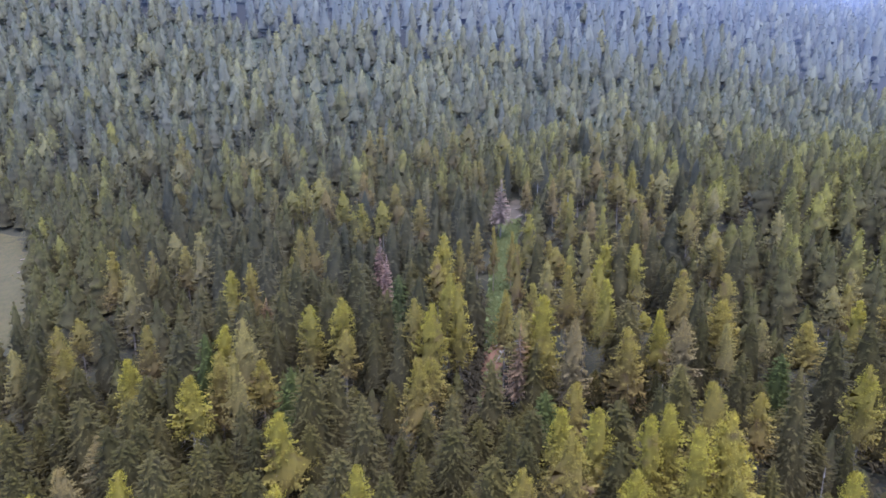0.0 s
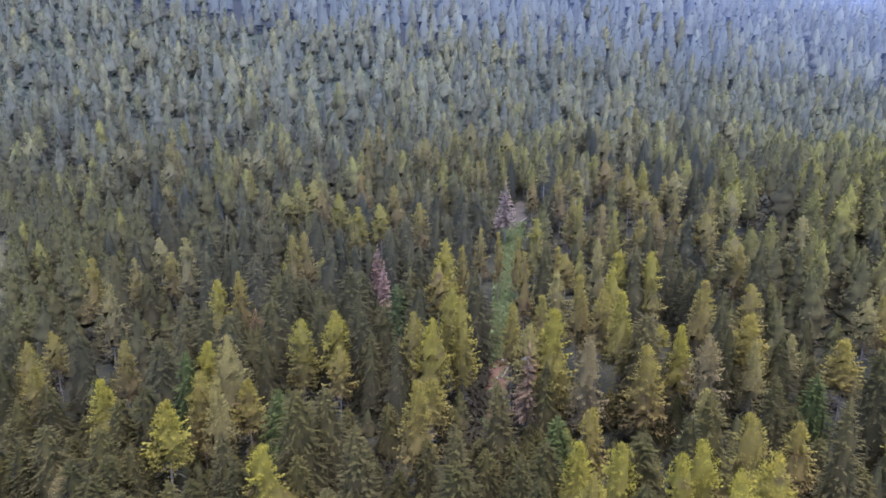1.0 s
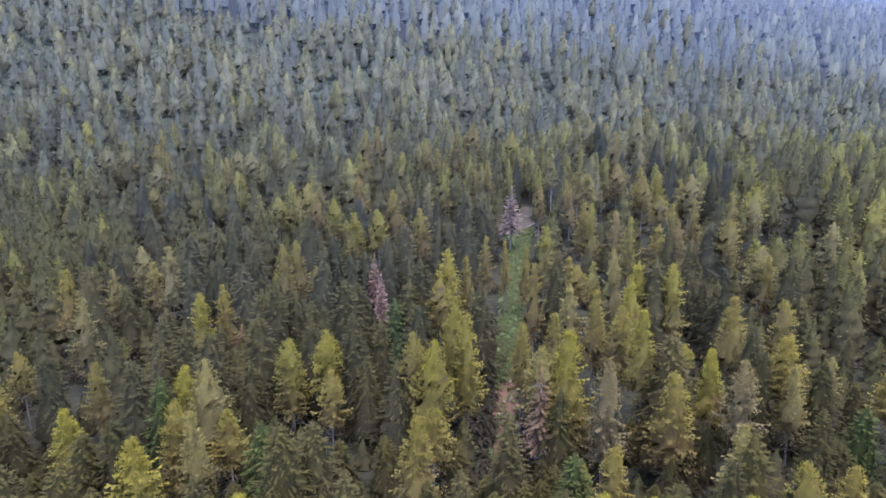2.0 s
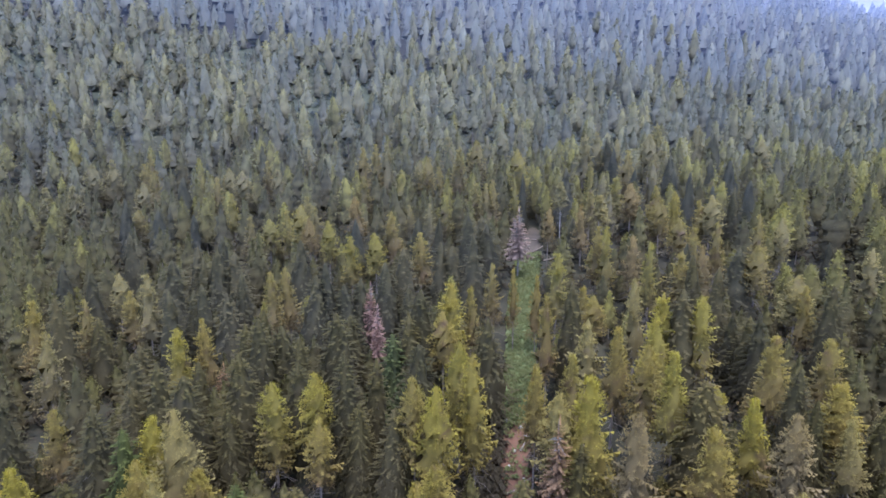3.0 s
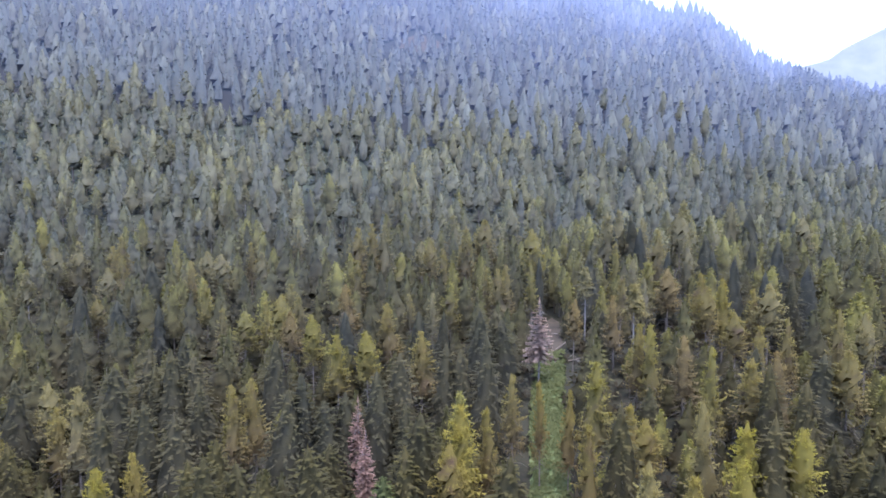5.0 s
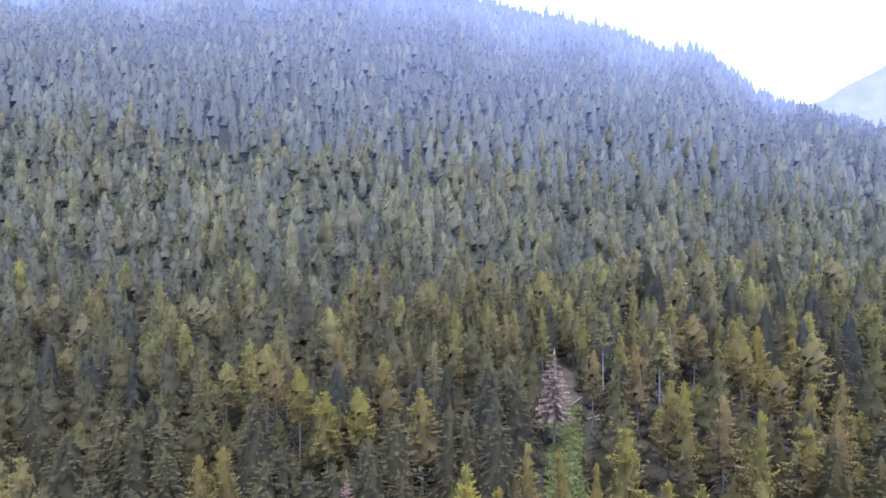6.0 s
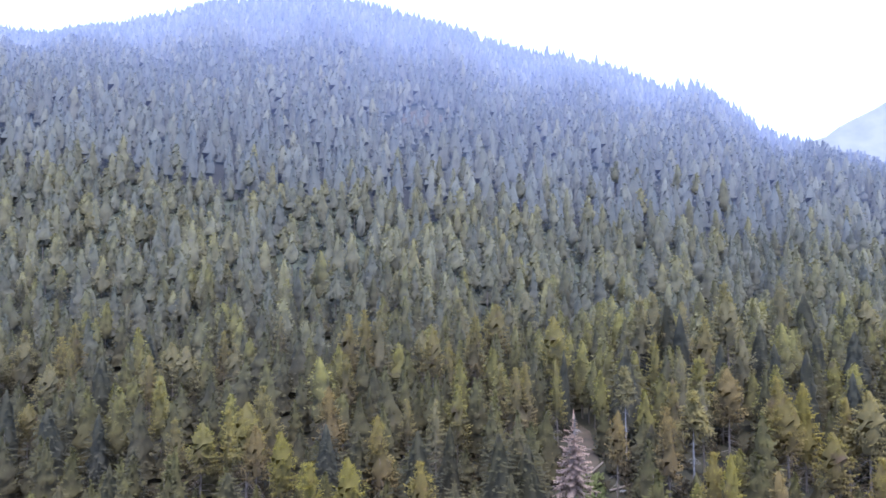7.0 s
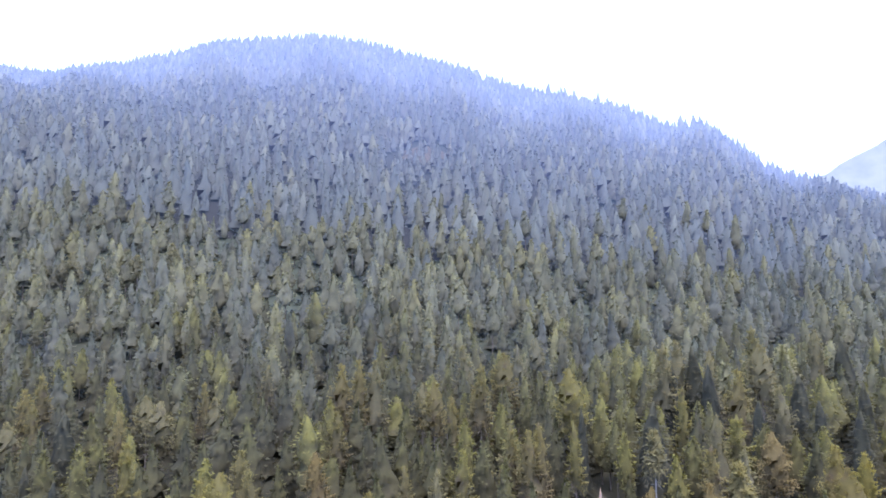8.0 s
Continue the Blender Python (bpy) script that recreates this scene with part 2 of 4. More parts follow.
def mesh_of(name, verts, tris, mats, index=None, tone=None, smooth_faces=False, normals=None, air_haze=None, rise=None):
    verts, tris = np.asarray(verts, np.float32), np.asarray(tris, np.int32)
    tip = verts[:, 3].copy() if verts.shape[1] > 3 else None
    verts = np.ascontiguousarray(verts[:, :3])
    me = bpy.data.meshes.new(name)
    me.vertices.add(len(verts))
    me.vertices.foreach_set("co", verts.ravel())
    me.loops.add(tris.size)
    me.loops.foreach_set("vertex_index", tris.ravel())
    me.polygons.add(len(tris))
    k = tris.shape[1]
    me.polygons.foreach_set("loop_start", np.arange(0, tris.size, k, dtype=np.int32))
    for m in mats:
        me.materials.append(m)
    if index is not None:
        me.polygons.foreach_set("material_index", np.asarray(index, np.int32))
    if tone is not None:
        me.attributes.new("tone", "FLOAT", "POINT").data.foreach_set("value", np.asarray(tone, np.float32))
    me.update(calc_edges=True)
    me.polygons.foreach_set("use_smooth", np.full(len(tris), smooth_faces or normals is not None))
    if air_haze is not None:
        me.attributes.new("air_haze", "FLOAT", "POINT").data.foreach_set("value", np.asarray(air_haze, np.float32))
    if tip is not None:
        me.attributes.new("tip", "FLOAT", "POINT").data.foreach_set("value", tip)
    if rise is not None:
        me.attributes.new("rise", "FLOAT", "POINT").data.foreach_set("value", np.asarray(rise, np.float32))
    if normals is not None:
        me.normals_split_custom_set_from_vertices(np.asarray(normals, np.float32))
    return me


def crown_mesh(name, shape, mat, up=0.7, soft=0.62):
    verts, tris = shape
    tris, normals = turned_out(verts, tris, up, soft)
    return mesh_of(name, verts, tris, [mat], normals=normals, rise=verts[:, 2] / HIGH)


def joined(pieces):
    """One shape out of several; the fourth column is how far out on its bough a point lies, for painted crown shade."""
    verts, tris, at = [], [], 0
    for v, t in pieces:
        v = np.asarray(v, float)
        verts.append(v if v.shape[1] == 4 else np.column_stack((v, np.full(len(v), 0.3))))
        tris.append(np.asarray(t) + at)
        at += len(v)
    return np.concatenate(verts), np.concatenate(tris)


def taper(points, radii, sides=6):
    """A tapered round bar along points, as triangles."""
    pts = np.asarray(points, float)
    verts, tris = [], []
    for i, (p, r) in enumerate(zip(pts, radii)):
        way = Vector(pts[min(i + 1, len(pts) - 1)] - pts[max(i - 1, 0)]).normalized()
        side = way.orthogonal().normalized()
        other = way.cross(side)
        for k in range(sides):
            a = 2 * math.pi * k / sides
            verts.append(p + r * (math.cos(a) * np.array(side) + math.sin(a) * np.array(other)))
    for i in range(len(pts) - 1):
        for k in range(sides):
            a, b = i * sides + k, i * sides + (k + 1) % sides
            tris += [(a, b, b + sides), (a, b + sides, a + sides)]
    return np.array(verts), np.array(tris)


# ---- trees, one metre of height scaled later: built 20 m high ----
HIGH = 20.0


def spray(rng, base, az, length, droop, lift, segs, width, hang):
    """One bough: a bent spine with a feathered roof of twigs that slopes to both sides, and a few that hang."""
    out = np.array((math.cos(az), math.sin(az), 0.0))
    side = np.array((-math.sin(az), math.cos(az), 0.0))
    s = np.linspace(0, 1, segs + 1)
    spine = base + np.outer(s * length, out) + np.outer((-droop * s + lift * s * s) * length, (0, 0, 1))
    verts, tris, tip = list(spine), [], list(s)
    broad = width * min(length, 2.6 + 0.25 * length)
    for k in range(segs):
        mid = 0.3 * spine[k] + 0.7 * spine[k + 1]
        w = broad * (0.45 + 0.8 * math.sin(math.pi * min(1, 0.25 + 0.7 * s[k]))) * (1 - 0.5 * s[k])
        for sg in (-1, 1):
            verts.append(mid + sg * side * w * rng.uniform(0.85, 1.15) + out * w * rng.uniform(0.35, 0.65) - np.array((0, 0, w * rng.uniform(0.3, 0.5))))
            tip.append(min(1.0, s[k + 1] + 0.15))
            tris.append((k, k + 1, len(verts) - 1))
    for k in range(hang):
        j = rng.integers(0, segs)
        verts.append(0.5 * (spine[j] + spine[j + 1]) - np.array((0, 0, length * rng.uniform(0.16, 0.3))) + side * rng.uniform(-0.15, 0.15))
        tip.append(0.75 * s[j])
        tris.append((j, j + 1, len(verts) - 1))
    return np.column_stack((np.array(verts), tip)), np.array(tris)


def core(low, high, radius, sides=7, power=1.0, rings=1, rng=None, rough=0.0):
    """The dense inside of a crown: a rough cone or dome."""
    a = np.linspace(0, 2 * math.pi, sides, endpoint=False)
    verts, tris = [], []
    for k in range(rings):
        f = k / rings
        r = radius * (1 - f) ** power
        for j in range(sides):
            own = r * (1 + (rng.uniform(-rough, rough) if rng is not None else 0))
            verts.append((own * math.cos(a[j] + 0.4 * k), own * math.sin(a[j] + 0.4 * k), low + (high - low) * f))
    verts.append((0, 0, high))
    for k in range(rings - 1):
        for j in range(sides):
            p, q = k * sides + j, k * sides + (j + 1) % sides
            tris += [(p, q, q + sides), (p, q + sides, p + sides)]
    top = (rings - 1) * sides
    tris += [(top + j, top + (j + 1) % sides, len(verts) - 1) for j in range(sides)]
    return np.column_stack((np.array(verts), np.full(len(verts), 0.12))), np.array(tris)


def spruce_crown(seed, whorls=26, per=9, segs=6, hang=2, start=0.1, spread=4.2, droop=0.5, sparse=0.04, inner=0.5, sides=9, width=0.24, crooked=0.25):
    """Whorls of drooping boughs round a dense, rough inside. inner: how far out that reaches."""
    rng = np.random.default_rng(seed)
    pieces = []
    lobes = [(rng.uniform(0, 6.283), rng.uniform(0, 1), rng.uniform(-0.8, 0.6) * crooked) for k in range(10)]
    bend = rng.uniform(-0.5, 0.5, 2) * crooked

    def axis(f):
        return np.array((bend[0] * f * f, bend[1] * f * f, 0.0)) * 1.5

    def stem(f):
        return np.append(axis(f), 0.0)

    for i in range(whorls):
        f = (i + rng.uniform(0, 0.8)) / whorls
        z = HIGH * (start + (0.975 - start) * f)
        length = spread * ((1 - f) ** 0.82) * (0.6 + 0.4 * min(1, f / 0.12)) + 0.14
        n = per if f < 0.7 else max(4, per - 3)
        turn0 = rng.uniform(0, 6.28)
        for k in range(n):
            if rng.random() < sparse:
                continue
            az = turn0 + 6.283 * k / n + rng.uniform(-0.3, 0.3)
            swell = 1.0 + sum(m * (0.5 + 0.5 * math.cos(az - la)) ** 3 * math.exp(-((f - lf) / 0.16) ** 2) for la, lf, m in lobes)
            own = length * rng.uniform(0.8, 1.14) * max(0.45, swell)
            pieces.append(spray(rng, axis(f) + np.array((0, 0, z + rng.uniform(-0.25, 0.25))), az, own,
                                droop * rng.uniform(0.6, 1.3) * (1 - 0.8 * f), 0.25 * rng.uniform(0.5, 1.4), segs, width, hang if f < 0.85 else 0))
    tip, tip_tris = core(HIGH * 0.93, HIGH * rng.uniform(0.985, 1.015), 0.18, 4)
    tip[:, 3] = 0.9
    pieces.append((tip + stem(1.0), tip_tris))
    if inner > 0:
        pieces.append(core(HIGH * (start + 0.01), HIGH * 0.93, spread * inner, sides, 0.9, 5 if sides > 7 else 3, rng, 0.35))
    return joined(pieces)


def needle_crown(seed, whorls=24, per=9, tufts=10, start=0.06, spread=5.0, droop=0.5, size=0.5, body=0.7, rings=12, crooked=0.25, fat=0.17):
    """A spruce: a ragged cone of inner growth under whorls of drooping boughs, each set with fine hanging twigs."""
    rng = np.random.default_rng(seed)
    lobes = [(rng.uniform(0, 6.283), rng.uniform(0, 1), rng.uniform(-0.8, 0.6) * crooked) for k in range(10)]
    bend = rng.uniform(-0.6, 0.6, 2) * crooked

    def reach(a, f):
        swell = 1.0 + sum(m * (0.5 + 0.5 * math.cos(a - la)) ** 3 * math.exp(-((f - lf) / 0.16) ** 2) for la, lf, m in lobes)
        return (spread * (1 - f) ** 0.76 * (0.7 + 0.3 * min(1, f / 0.12)) + 0.08) * max(0.5, swell)

    sides = 9 if rings > 8 else 7
    verts, tris = [], []
    for k in range(rings + 1):
        f = min(k / rings, 0.99)
        for j in range(sides):
            a = 6.283 * (j + 0.5 * (k % 2)) / sides
            r = body * reach(a, f) * rng.uniform(0.7, 1.2)
            # low tip values colour the inner cone as if in shade
            verts.append((r * math.cos(a) + bend[0] * f * f, r * math.sin(a) + bend[1] * f * f, HIGH * (start + (0.985 - start) * f) - 0.3 * droop * r, rng.uniform(0.15, 0.55)))
    for k in range(rings):
        for j in range(sides):
            p, q = k * sides + j, k * sides + (j + 1) % sides
            tris += [(p, q, q + sides), (p, q + sides, p + sides)]
    for i in range(whorls):
        f = (i + rng.uniform(0, 0.7)) / whorls
        n = max(4, round(per * (1 - 0.5 * f)))
        turn0 = rng.uniform(0, 6.283)
        for k in range(n):
            a = turn0 + 6.283 * (k + rng.uniform(-0.3, 0.3)) / n
            own = reach(a, f) * rng.uniform(0.82, 1.16)
            low = droop * rng.uniform(0.7, 1.25) * (1.1 - 0.9 * f)
            z = HIGH * (start + (0.985 - start) * f) + rng.uniform(-0.2, 0.2)
            out = np.array((math.cos(a), math.sin(a), 0.0))
            side = np.array((-math.sin(a), math.cos(a), 0.0))
            middle = np.array((bend[0] * f * f, bend[1] * f * f, z))
            for t in range(tufts):
                s = 0.4 + 0.6 * ((t + rng.uniform(0, 1)) / tufts) ** 0.8
                c = middle + out * own * s - np.array((0, 0, own * (low * s - 0.18 * s * s)))
                if t % 3 == 0:
                    swing = rng.uniform(-3.14, 3.14) / n
                    c = c + np.array((math.cos(a + swing) - out[0], math.sin(a + swing) - out[1], 0.0)) * own * s - np.array((0, 0, rng.uniform(0.0, 0.7)))
                lean = rng.uniform(-1, 1)
                way = out * rng.uniform(0.45, 0.9) + side * lean * 0.85 - np.array((0, 0, rng.uniform(0.15, 0.7) * (1 - f)))
                way /= np.linalg.norm(way)
                ln = min(size * rng.uniform(0.7, 1.4), 0.55 * own)
                cross = np.cross(way, (0, 0, 1.0)) + np.array((0, 0, rng.uniform(-0.4, 0.4)))
                cross *= ln * fat / (np.linalg.norm(cross) + 1e-6)
                at = len(verts)
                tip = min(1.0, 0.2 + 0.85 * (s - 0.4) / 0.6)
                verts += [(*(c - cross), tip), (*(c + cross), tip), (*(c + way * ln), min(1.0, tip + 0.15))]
                tris.append((at, at + 1, at + 2))
    leader, leader_tris = core(HIGH * 0.93, HIGH * rng.uniform(0.99, 1.02), 0.13, 4)
    leader[:, 3] = 0.9
    leader[:, :2] += bend
    return joined([(np.array(verts), np.array(tris)), (leader, leader_tris)])


def larch_profile(f):
    """Half width of a larch crown from its lowest bough (0) to its round top (1)."""
    return (np.maximum(1e-4, 1 - f) ** 0.62) * (0.58 + 0.42 * np.minimum(1, np.asarray(f) / 0.22))


def larch_crown(seed, boughs=60, tufts=1900, start=0.36, spread=3.0, size=0.34, sides=13, rings=9):
    rng = np.random.default_rng(seed)
    pieces = []
    for i in range(boughs):
        f = (i / boughs) ** 1.2
        z = HIGH * (start + (0.95 - start) * f)
        length = spread * float(larch_profile(f)) * rng.uniform(0.8, 1.3) + 0.1
        pieces.append(spray(rng, np.array((0, 0, z)), rng.uniform(0, 6.283), length, rng.uniform(0.1, 0.4) * (1 - f), rng.uniform(0.1, 0.35), 5, 0.17, 3))
    # lumps: each bough cluster swells the crown a little
    lumps = [(rng.uniform(0, 6.283), rng.uniform(0, 1), rng.uniform(-0.55, 0.5)) for k in range(20)]

    def radius(a, f):
        swell = 1.0
        for la, lf, amount in lumps:
            d = math.cos(a - la) * 0.5 + 0.5
            swell += amount * d ** 4 * math.exp(-((f - lf) / 0.14) ** 2)
        return spread * float(larch_profile(f)) * max(0.4, swell)

    verts, tris = [], []
    for k in range(rings + 1):
        f = k / rings
        for j in range(sides):
            a = 6.283 * j / sides + 0.3 * k
            r = 0.55 * radius(a, min(f, 0.985)) * rng.uniform(0.55, 1.3)
            verts.append((r * math.cos(a), r * math.sin(a), HIGH * (start + 0.03 + (0.955 - start) * f) + rng.uniform(-0.25, 0.25)))
    for k in range(rings):
        for j in range(sides):
            p, q = k * sides + j, k * sides + (j + 1) % sides
            tris += [(p, q, q + sides), (p, q + sides, p + sides)]
    pieces.append((np.column_stack((np.array(verts), np.full(len(verts), 0.34))), np.array(tris)))
    # bough clusters: each hangs out of the crown, lit on its back and thin at its edge, with gaps between
    clumps = max(70, tufts // 22)
    verts, tris = [], []
    for i in range(clumps):
        f = min(0.985, (rng.uniform(0, 1) ** 0.78))
        a = rng.uniform(0, 6.283)
        r0 = radius(a, f)
        out = np.array((math.cos(a), math.sin(a), 0.0))
        along = np.array((-math.sin(a), math.cos(a), 0.0))
        long = rng.uniform(0.72, 1.16)
        wide = 0.16 * spread * (1.15 - 0.6 * f)
        z0 = HIGH * (start - 0.01 + (1.0 - start) * f)
        for k in range(tufts // clumps):
            g = rng.uniform(0, 1) ** 0.6
            deep = long * (0.55 + 0.45 * g)
            lie = rng.normal(0, 1) * wide * (0.5 + 0.8 * g)
            low = abs(rng.normal(0, 1)) * 0.22 * spread * (1 - 0.6 * f)
            c = out * r0 * deep + along * lie + np.array((0, 0, z0 - 0.22 * r0 * deep * (1 - f) - low))
            way = out * rng.uniform(0.2, 0.8) + rng.normal(0, 0.4, 3) + np.array((0, 0, -0.6 + 1.3 * f * f))
            way /= np.linalg.norm(way)
            side = np.cross(way, rng.normal(0, 1, 3))
            side /= np.linalg.norm(side) + 1e-6
            ln = size * rng.uniform(0.7, 1.7) * (1 - 0.3 * f)
            # shading put into the colour: deeper and lower tufts come out darker
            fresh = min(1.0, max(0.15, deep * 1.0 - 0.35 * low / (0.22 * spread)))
            base = len(verts)
            verts += [np.append(v, fresh) for v in (c - side * ln * 0.3, c + side * ln * 0.3, c + way * ln * 2.0)]
            tris += [(base, base + 1, base + 2)]
    pieces.append((np.array(verts), np.array(tris)))
    return joined(pieces)


def lumpy_crown(seed, start, spread, power=0.8, sides=9, rings=7, tufts=60, size=0.7, foot=0.55, body=0.8, ragged=0.16, tiers=0.0):
    """A crown seen from afar: a rounded, lumpy body of bough clusters with a ragged edge."""
    rng = np.random.default_rng(seed)
    lumps = [(rng.uniform(0, 6.283), rng.uniform(0, 1), rng.uniform(-0.38, 0.34)) for k in range(18)]
    bend = rng.uniform(-0.5, 0.5, 2)

    def radius(a, f):
        swell = 1.0
        for la, lf, amount in lumps:
            swell += amount * (0.5 + 0.5 * math.cos(a - la)) ** 4 * math.exp(-((f - lf) / 0.12) ** 2)
        return spread * max(0.02, 1 - f) ** power * (foot + (1 - foot) * min(1, f / 0.22)) * max(0.45, swell)

    verts, tris = [], []
    for k in range(rings + 1):
        f = k / rings
        tier = 1.0 + tiers * (1 if k % 2 == 0 else -1)
        for j in range(sides):
            a = 6.283 * (j + 0.5 * (k % 2)) / sides
            swell = rng.uniform(1 - ragged, 1 + ragged)
            r = body * radius(a, min(f, 0.985)) * swell * tier
            # the body between the tufts is toned down to read as shade
            old = body - 0.35 + 0.9 * (swell - 1) + (0.22 if k % 2 == 0 else -0.12) * min(1, 6 * tiers) + rng.uniform(-0.15, 0.15)
            verts.append((r * math.cos(a) + bend[0] * f * f, r * math.sin(a) + bend[1] * f * f, HIGH * (start + (0.975 - start) * f) + rng.uniform(-0.3, 0.3) - (0.35 * tiers * r if k % 2 == 0 else 0), min(1, max(0.1, old))))
    for k in range(rings):
        for j in range(sides):
            p, q = k * sides + j, k * sides + (j + 1) % sides
            tris += [(p, q, q + sides), (p, q + sides, p + sides)]
    for i in range(tufts):
        f = rng.uniform(0, 1) ** 0.85
        a = rng.uniform(0, 6.283)
        r = radius(a, f) * rng.uniform(body - 0.12, 1.0)
        c = np.array((r * math.cos(a) + bend[0] * f * f, r * math.sin(a) + bend[1] * f * f, HIGH * (start + (1.0 - start) * f)))
        way = np.array((math.cos(a), math.sin(a), -0.3 + 1.1 * f * f)) + rng.normal(0, 0.35, 3)
        way /= np.linalg.norm(way)
        side = np.cross(way, rng.normal(0, 1, 3))
        side /= np.linalg.norm(side) + 1e-6
        ln = size * rng.uniform(0.7, 1.5) * (1 - 0.4 * f)
        tip = 0.3 + 0.65 * min(1, max(0, (r / radius(a, f) - body + 0.12) / (1.12 - body))) * rng.uniform(0.6, 1.0)
        base = len(verts)
        verts += [(*v, tip) for v in (c - side * ln * 0.5 - way * ln * 0.4, c + side * ln * 0.5 - way * ln * 0.4, c + way * ln)]
        tris += [(base, base + 1, base + 2)]
    return np.array(verts), np.array(tris)


def trunk_shape(seed, foot=0.28, bare_twigs=0, top=0.97, low=0.1, high=0.5, reach=1.5, narrowing=0.4):
    rng = np.random.default_rng(seed)
    bend = rng.uniform(-0.12, 0.12, 2)
    pts = [(bend[0] * math.sin(3 * f), bend[1] * math.sin(2.5 * f), HIGH * f - (0.6 if f == 0 else 0)) for f in (0, 0.04, 0.3, 0.6, 0.85, top)]
    pieces = [taper(pts, (foot * 1.35, foot, foot * 0.8, foot * 0.5, foot * 0.22, 0.03), 6)]
    for i in range(bare_twigs):
        f = rng.uniform(low, high)
        a = rng.uniform(0, 6.283)
        ln = reach * rng.uniform(0.5, 1.2) * (1 - narrowing * f)
        z = HIGH * f
        tip = (ln * math.cos(a), ln * math.sin(a), z - ln * rng.uniform(0.2, 0.6))
        mid = (0.5 * tip[0], 0.5 * tip[1], z - 0.1 * ln)
        pieces.append(taper([(0, 0, z), mid, tip], (0.06, 0.04, 0.012), 3))
    return joined(pieces)


def tree_kind(name, label, category, crown_mat, trunk_mat, crowns, trunks, group, fine=None):
    return dict(name=name, label=label, category=category, crown=crown_mat, trunk=trunk_mat, crowns=crowns, trunks=trunks, group=group, fine=fine or crowns)


SPRUCE_FORMS = ((1, 5.8, 0.45), (2, 5.0, 0.5), (3, 6.4, 0.55), (4, 5.4, 0.4), (5, 6.0, 0.6), (6, 4.6, 0.5), (7, 6.8, 0.5))
LARCH_FORMS = ((11, 0.30, 4.1), (12, 0.40, 3.9), (13, 0.26, 4.3), (14, 0.34, 3.4), (15, 0.28, 4.0), (16, 0.46, 4.0))
spruce_crowns = [crown_mesh("spruce_crown", needle_crown(s, 22, 9, 9, 0.07, w, d + 0.05, 0.62, 0.58, 10, 0.3, 0.25), M_SPRUCE[0], 0.5, 0.55) for s, w, d in SPRUCE_FORMS]
fine_spruce_crowns = [crown_mesh("spruce_crown", needle_crown(s, 26, 10, 17, 0.05, w, d + 0.05, 0.44, 0.58, 12, 0.3, 0.22), M_SPRUCE[0], 0.5, 0.52) for s, w, d in SPRUCE_FORMS]
larch_crowns = [crown_mesh("larch_crown", larch_crown(s, 50, 1500, b, w, 0.22), M_LARCH[0], 0.9) for s, b, w in LARCH_FORMS]
fine_larch_crowns = [crown_mesh("larch_crown", larch_crown(s, 80, 2700, b, w, 0.19, 12, 10), M_LARCH[0], 0.8, 0.72) for s, b, w in LARCH_FORMS]
dead_crowns = [crown_mesh("dead_crown", spruce_crown(s, 30, 9, 6, 3, 0.25, w, 0.5, 0.06, 0.16, 6, 0.2), M_DEAD) for s, w in ((21, 3.3), (22, 2.9))]
dry_crowns = [crown_mesh("dry_crown", spruce_crown(23, 28, 8, 6, 3, 0.30, 4.0, 0.6, 0.12, 0.15, 6, 0.18), M_DRY)]
snag_crowns = [mesh_of("bare_branches", *spruce_crown(31, 26, 4, 3, 0, 0.2, 1.2, 0.35, 0.2, 0, 6, 0.1), [M_GREY_WOOD])]
spruce_trunks = [mesh_of("spruce_trunk", *trunk_shape(s, 0.27, 20, low=0.08, high=0.85, reach=3.8, narrowing=0.95), [M_TRUNK]) for s in (41, 42, 43)]
larch_trunks = [mesh_of("larch_trunk", *trunk_shape(s, 0.23, 34, low=0.14, high=0.6, reach=3.4, narrowing=0.6), [M_LARCH_TRUNK]) for s in (51, 52, 53)]
dead_trunks = [mesh_of("dead_trunk", *trunk_shape(s, 0.25, 40, low=0.15, high=0.85, reach=2.1), [M_GREY_WOOD]) for s in (61, 62)]

GREEN_LARCH = tree_kind("larch_tree", "yellow-green larch with bare lower trunk in the wood", "larch", M_LARCH, M_LARCH_TRUNK, larch_crowns, larch_trunks, "larches of the wood", fine_larch_crowns)
BRIGHT_LARCH = tree_kind("larch_tree", "bright lime-green larch with a rounded crown", "larch", M_BRIGHT, M_LARCH_TRUNK, larch_crowns, larch_trunks, "larches of the wood", fine_larch_crowns)
YELLOW_LARCH = tree_kind("larch_tree", "larch turning bright autumn yellow among dark spruces", "larch", M_YELLOW, M_LARCH_TRUNK, larch_crowns, larch_trunks, "larches of the wood", fine_larch_crowns)
lanky_crowns = [crown_mesh("lanky_crown", larch_crown(s, 40, 1000, b, w, 0.42), M_DULL[0], 0.9) for s, b, w in ((17, 0.55, 3.6), (18, 0.62, 3.2), (19, 0.5, 4.0))]
lanky_trunks = [mesh_of("lanky_trunk", *trunk_shape(s, 0.21, 16, low=0.3, high=0.6, reach=1.6), [M_LARCH_TRUNK]) for s in (54, 55)]
LANKY_LARCH = tree_kind("larch_tree", "tall larch with a long bare pale trunk on the slope", "larch", M_DULL, M_PALE_TRUNK, lanky_crowns, lanky_trunks, "larches of the wood")
DULL_LARCH = tree_kind("larch_tree", "dull grey-green larch on the wooded slope", "larch", M_DULL, M_LARCH_TRUNK, larch_crowns, larch_trunks, "larches of the wood", fine_larch_crowns)
